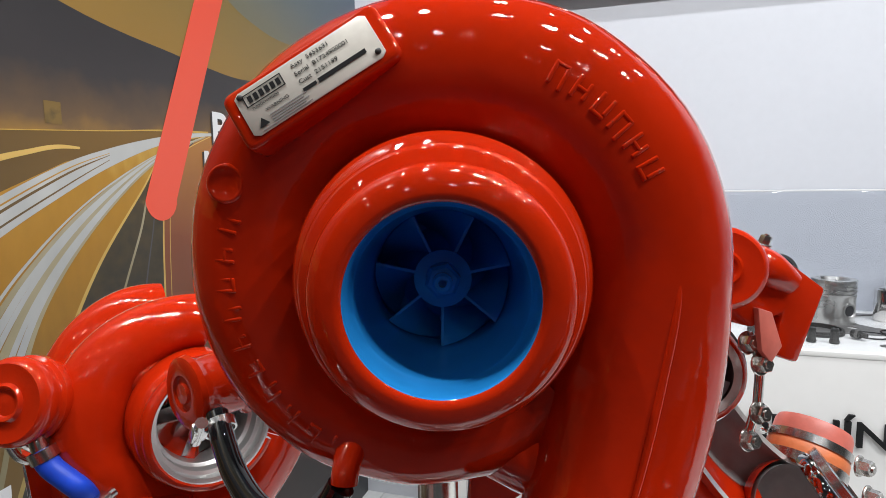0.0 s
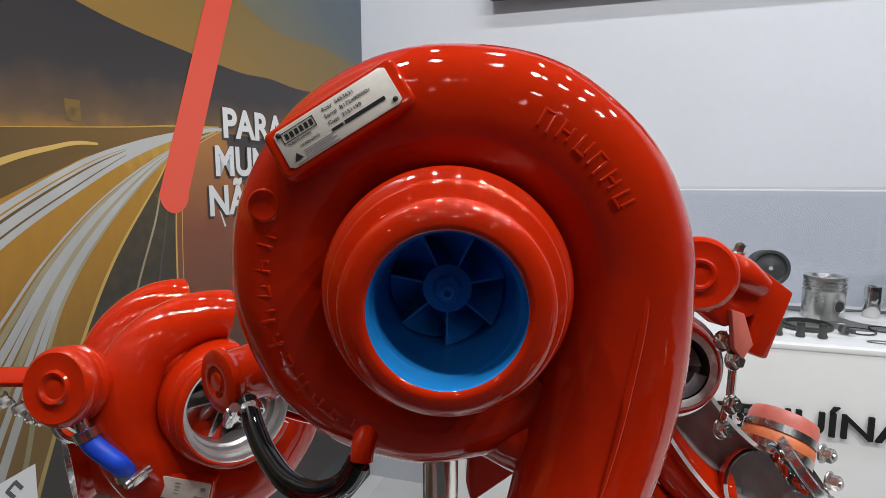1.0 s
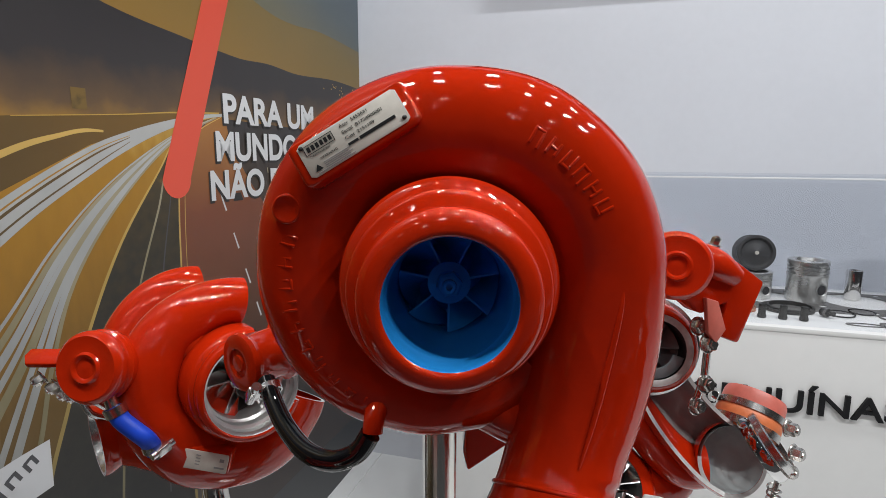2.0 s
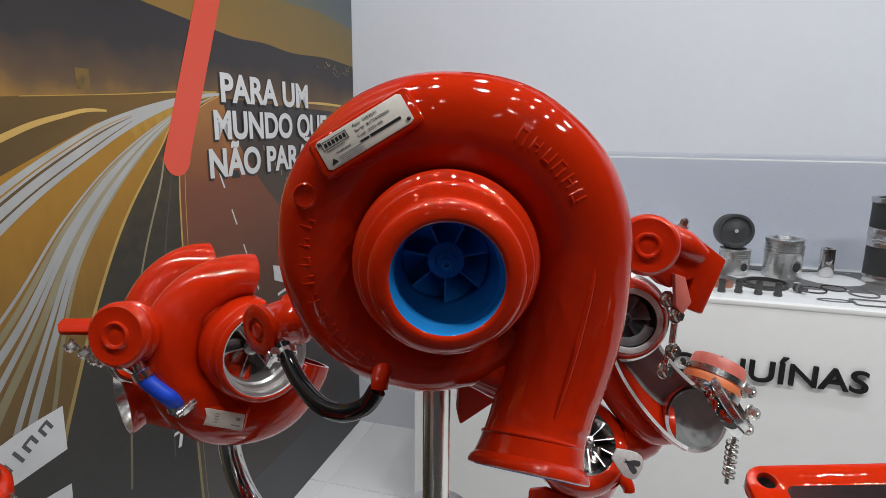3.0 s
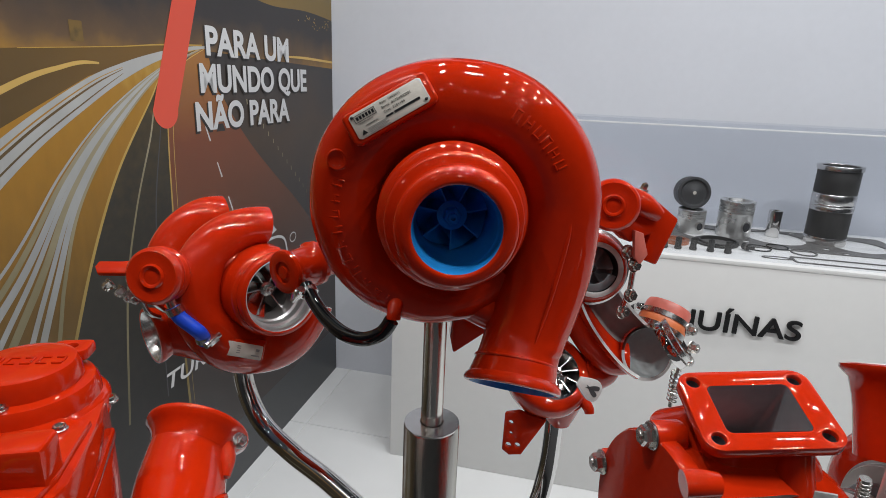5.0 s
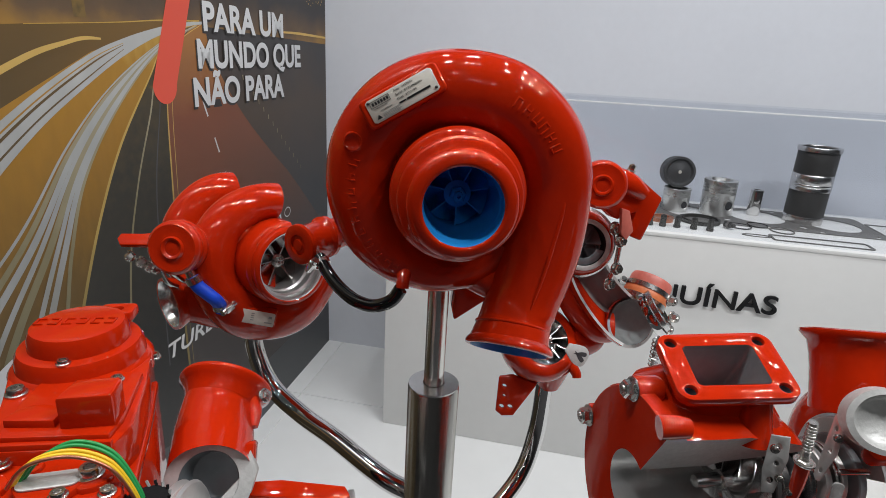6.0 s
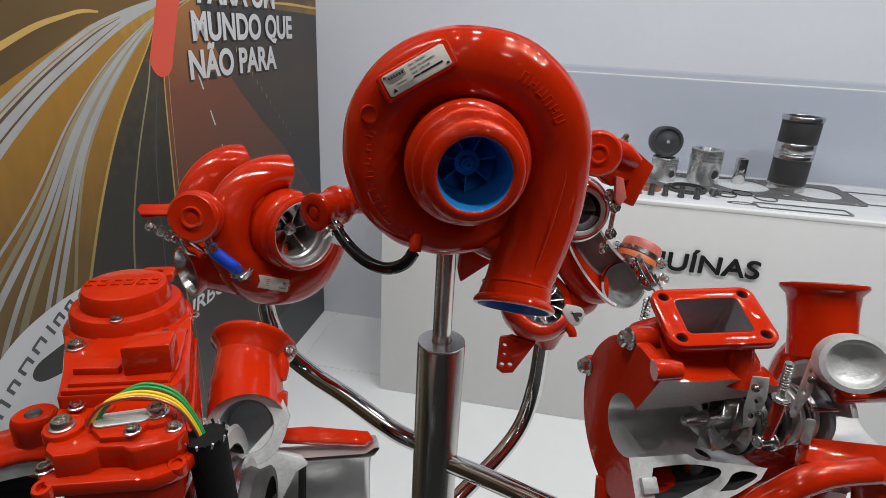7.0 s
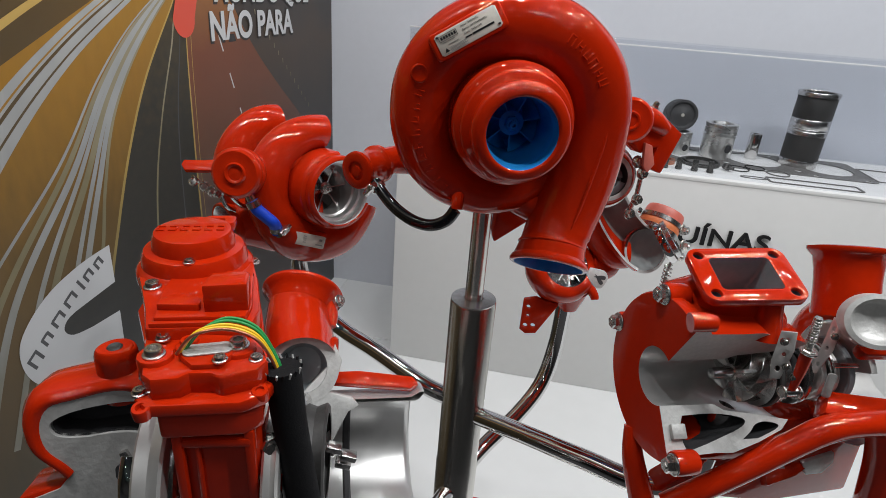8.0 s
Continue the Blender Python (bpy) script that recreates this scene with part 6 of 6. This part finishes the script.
part("gland", prism(rounded(0.031, 0.013, 0.005), 0.0012, axis(GV(-0.239, -0.2225, 1.0132), (0, 0, 1), (-0.2, 1, 0)), 0.0004), CUTFACE, gear)
# recess in the front wall
for size, mid in (((0.007, 0.007, 0.085), (-0.2585, -0.2425, 0.92)), ((0.007, 0.007, 0.085), (-0.2125, -0.2405, 0.92)), ((0.05, 0.007, 0.007), (-0.236, -0.2415, 0.953)), ((0.004, 0.005, 0.08), (-0.247, -0.241, 0.915))):
    part("front_rib", box(size, Matrix.Translation(GV(*mid)), 0.002), RED, gear)
# wires and sleeve
for k, (mat, off) in enumerate(((YELLOWWIRE, 0.0), (GREENWIRE, 0.0024), (YELLOWWIRE, -0.0018), (GREENWIRE, 0.0042), (COPPER, -0.003))):
    part("wire", tube([GV(-0.255 + off * 0.6, -0.226 + off, 1.014), GV(-0.244 + off * 0.5, -0.224 + off, 1.028 - 0.3 * abs(off)), GV(-0.226, -0.22 + off, 1.031 + off * 0.6), GV(-0.208, -0.219 + off, 1.023 + off * 0.6), GV(-0.197 + off * 0.3, -0.22 + off * 0.6, 1.003), GV(-0.193 + off * 0.5, -0.221, 0.985)], 0.00105, 12), mat, gear)
part("cable_sleeve", tube([GV(-0.192, -0.221, 0.998), GV(-0.188, -0.224, 0.95), GV(-0.182, -0.227, 0.9), GV(-0.175, -0.23, 0.84), GV(-0.172, -0.231, 0.8)], [0.0125, 0.012, 0.0118, 0.012, 0.012], 24), SLEEVE, gear, "black braided cable sleeve")
for k in range(18):
    a = 2 * math.pi * k / 18
    part("frayed_end", tube([GV(-0.192 + 0.012 * math.cos(a), -0.221 + 0.012 * math.sin(a), 0.996), GV(-0.1925 + 0.0135 * math.cos(a + 0.1), -0.221 + 0.0135 * math.sin(a + 0.1), 1.0)], 0.0009, 5, 1), CASTING if k % 2 else SLEEVE, gear)
# cut scroll beside the gearbox
CUT = axis(GV(-0.336, -0.197, 0.919), (0.1, -0.97, 0.2)) @ Matrix.Diagonal((0.94, 0.94, 1, 1))
sc_out = smooth_path([(0.05, 0.036), (0.02, 0.042), (-0.012, 0.036), (-0.034, 0.03), (-0.043, 0.012), (-0.04, -0.01), (-0.026, -0.026), (-0.02, -0.034)], 4)
sc_in = smooth_path([(0.047, 0.026), (0.02, 0.027), (-0.012, 0.022), (-0.03, 0.013), (-0.027, 0.002), (-0.008, -0.001), (0.015, 0.001), (0.035, -0.002), (0.047, -0.014)], 4)
part("scroll_cut", hollow_prism([(x * 0.9, y * 0.9) for x, y in sc_out] + [(-0.03, -0.045), (-0.06, -0.056), (-0.05, -0.085), (0.04, -0.085), (0.05, -0.03)], sc_in, 0.006, CUT @ Matrix.Translation((0, 0, -0.006))), CUTFACE, gear)
# backing sheet and walls carry the hollow's shade as a dark colour
part("scroll_hollow_shade", prism(sc_in, 0.002, CUT @ Matrix.Translation((0, 0, -0.03))), DARK, gear)
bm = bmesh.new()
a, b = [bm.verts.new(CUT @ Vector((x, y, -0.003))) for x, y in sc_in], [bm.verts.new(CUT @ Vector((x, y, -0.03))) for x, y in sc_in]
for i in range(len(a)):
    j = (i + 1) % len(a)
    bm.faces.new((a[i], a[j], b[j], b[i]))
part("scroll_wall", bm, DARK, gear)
bm = bmesh.new()
rows = [[bm.verts.new(CUT @ Vector((x * k + o, y * k, z))) for x, y in sc_out] for z, k, o in ((0.0, 0.88, 0), (0.0025, 0.93, 0), (0.0025, 1.02, -0.001), (-0.002, 1.14, -0.001), (-0.012, 1.25, -0.001), (-0.035, 1.28, 0.002), (-0.06, 1.1, 0.01), (-0.08, 0.7, 0.02))]
for p, q in zip(rows, rows[1:]):
    for i in range(len(p) - 1):
        bm.faces.new((p[i], p[i + 1], q[i + 1], q[i]))
part("scroll_skin", bm, RED, gear, smooth=60)
part("scroll_lip", prism([(-0.062, -0.052), (-0.03, -0.042), (-0.02, -0.03), (-0.012, -0.036), (-0.03, -0.054), (-0.06, -0.062)], 0.04, CUT @ Matrix.Translation((0, 0, -0.042)), 0.003), RED, gear)
part("scroll_boss", tube([GV(-0.322, -0.165, 0.94), GV(-0.322, -0.17, 0.962), GV(-0.322, -0.172, 0.977), GV(-0.322, -0.172, 0.9805)], [0.02, 0.016, 0.0145, 0.012], 24), RED, gear, smooth=60)
# dark disc on the boss painted as a hole in shade
part("boss_hole_shade", lathe([(0.0055, 0.0), (0.0045, 0.001), (0.0, 0.0)], axis(GV(-0.322, -0.172, 0.981), (0, 0, 1)), 18), PHOSPHATE, gear)
# dark plate on the cut face, the shade of a pocket as colour
part("cut_pocket_shade", prism(rounded(0.034, 0.014, 0.004), 0.002, CUT @ Matrix.Translation((0.03, -0.034, 0.0))), DARK, gear)
for x, y in ((0.022, -0.02), (0.034, -0.018), (0.044, -0.026)):
    part("seal_piece", box((0.006, 0.011, 0.006), CUT @ Matrix.Translation((x, y, 0.001)) @ Matrix.Rotation(0.4, 4, "Z"), 0.001), STEEL, gear)
# band clamps and rings on the shaft line, which runs along x
for x, r, w, mat in ((-0.281, 0.08, 0.02, POLISHED), (-0.272, 0.06, 0.01, STEEL), (-0.201, 0.074, 0.012, POLISHED), (-0.19, 0.05, 0.014, STEEL), (-0.176, 0.042, 0.02, PHOSPHATE)):
    part("band_clamp" if mat is POLISHED else "bearing_ring", lathe([(r * 0.8, -w / 2), (r - 0.002, -w / 2), (r, -w / 2 + 0.002), (r - 0.003, 0), (r, w / 2 - 0.002), (r - 0.002, w / 2), (r * 0.8, w / 2)], axis(GV(x, -0.183, 0.882), (1, 0, 0)), 48), mat, gear)
part("shaft", lathe([(0.0001, -0.05), (0.02, -0.05), (0.02, 0.05), (0.0001, 0.05)], axis(GV(-0.24, -0.175, 0.862), (1, 0, 0)), 32), STEEL, gear)
part("foot", tube([GV(-0.222, -0.21, 0.87), GV(-0.222, -0.21, 0.85), GV(-0.222, -0.21, 0.84)], 0.03, 24), RED, gear)
part("clamp_bolt", tube([GV(-0.297, -0.225, 0.925), GV(-0.297, -0.236, 0.912), GV(-0.297, -0.24, 0.9)], 0.008, 16), CHROME, gear)
for z, y in ((0.935, -0.232), (0.915, -0.238), (0.893, -0.242)):
    bolt(gear, GV(-0.203, y + 0.006, z), (0.3, -0.9, 0.3), 0.006, 0.007)
# elbow with flared flange, cut at its lower end
EA = Vector((0.1, 0.88, 0.45)).normalized()
EC = GV(-0.203, -0.03, 0.947)
part("elbow_flange", lathe([(0.0305, -0.016), (0.0325, -0.01), (0.0365, -0.004), (0.0405, -0.001), (0.041, 0.0015), (0.04, 0.0035), (0.031, 0.0035), (0.029, 0.0), (0.028, -0.03)], axis(EC, EA), 48), RED, gear, smooth=50)
part("inlet_elbow", tube([EC - EA * 0.004, EC - EA * 0.022, GV(-0.203, -0.069, 0.93), GV(-0.199, -0.09, 0.924), GV(-0.195, -0.112, 0.921)], [0.031, 0.0305, 0.032, 0.0325, 0.032], 40, cap=False), RED, gear, smooth=60)
part("elbow_lug", tube([GV(-0.176, -0.042, 0.948), GV(-0.172, -0.055, 0.942), GV(-0.171, -0.068, 0.934)], [0.004, 0.006, 0.004], 14), RED, gear, smooth=60)
CT = axis(GV(-0.194, -0.117, 0.921), (0.1, -0.85, 0.5))
part("elbow_cut", lathe([(0.0325, -0.006), (0.033, 0.0), (0.0225, 0.0005), (0.0215, -0.01), (0.018, -0.03), (0.0001, -0.036)], CT, 44), CUTFACE, gear)
part("elbow_inside", lathe([(0.0223, 0.0002), (0.0213, -0.01), (0.0175, -0.029), (0.0001, -0.035)], CT @ Matrix.Translation((0, 0, 0.0004)), 44), GREYPAINT, gear)
part("elbow_rib", box((0.008, 0.016, 0.034), Matrix.Translation(GV(-0.167, -0.098, 0.922)) @ Matrix.Rotation(-0.5, 4, "X"), 0.003), RED, gear)
bolt(gear, GV(-0.166, -0.045, 0.95), (0.8, -0.3, 0.5), 0.0045, 0.005)
part("cut_web", prism([(-0.026, -0.075), (-0.026, -0.024), (0.0, -0.0225), (0.0225, 0.0), (0.03, 0.02), (0.036, 0.004), (0.031, -0.012), (0.02, -0.022), (0.044, -0.03), (0.05, -0.037), (0.04, -0.042), (0.02, -0.075)], 0.012, CT @ Matrix.Translation((0, 0, -0.0125)), 0.001), CUTFACE, gear)
# lever and half barrel
part("barrel_lip", prism([(-0.045, -0.008), (-0.04, 0.004), (-0.01, 0.008), (0.042, 0.006), (0.048, -0.002), (0.04, -0.008)], 0.008, axis(GV(-0.134, -0.1, 0.892), (0.05, -0.35, 0.93), (0.06, 0.93, 0.35)), 0.0025), RED, gear)
part("half_barrel", lathe([(0.056, -0.05), (0.056, 0.034), (0.058, 0.038), (0.064, 0.042), (0.0655, 0.042), (0.0655, 0.038), (0.06, 0.03), (0.06, -0.05), (0.056, -0.05)], axis(GV(-0.125, -0.125, 0.828), (1, 0.1, -0.04)), 40, -110, 84), BAREALU, gear, "bare machined half barrel")
# dark band laid inside the barrel as the shade of a groove
part("barrel_groove_shade", lathe([(0.0562, -0.03), (0.054, -0.028), (0.054, -0.024), (0.0562, -0.022)], axis(GV(-0.125, -0.125, 0.828), (1, 0.1, -0.04)), 40, -110, 84), DARK, gear)
wheel(gear, axis(GV(-0.17, -0.13, 0.835), (1, 0.1, -0.04)), 0.01, 0.036, 0.02, 9, STEEL, 45)
for x, z in ((-0.163, 0.868), (-0.155, 0.85), (-0.15, 0.858)):
    part("seal_piece", box((0.014, 0.01, 0.006), Matrix.Translation(GV(x, -0.16, z)) @ Matrix.Rotation(0.3, 4, "Y"), 0.001), STEEL, gear)

# ---- lettering on the floor ----
VINYL = material("red_vinyl", (0.62, 0.03, 0.02), 0.4)
floor_sign = thing("floor_lettering", BOOTH @ Matrix.Translation((0.3, -0.64, 0)), "red vinyl lettering stuck on white floor", "lettering")
for k, ch in enumerate("ATU"):
    lettering("letter", ch, 0.065, Matrix.Translation((0.055 * k + (0.03 if k else 0), 0, 0.0006)), VINYL, floor_sign, 0.0003)
# floor panels
TILE = material("floor_panel_white", (0.77, 0.78, 0.78), 0.2, bump=0.02, scale=10, vary=0.03)
floor_ob = bpy.data.objects["floor"]
tm = bpy.data.meshes.new("floor_panel")
bm = box((1.196, 0.796, 0.006), Matrix.Translation((0, 0, -0.003)), 0.0008, None, 1)
bm.to_mesh(tm)
bm.free()
tm.materials.append(TILE)
for i in range(-3, 5):
    for j in range(-2, 1):
        o = new("floor_panel", tm)
        o.parent = floor_ob
        o.matrix_world = BOOTH @ Matrix.Translation((0.25 + 1.2 * i, 0.092 + 0.4 + 0.8 * (j) + 0.0, 0.0))
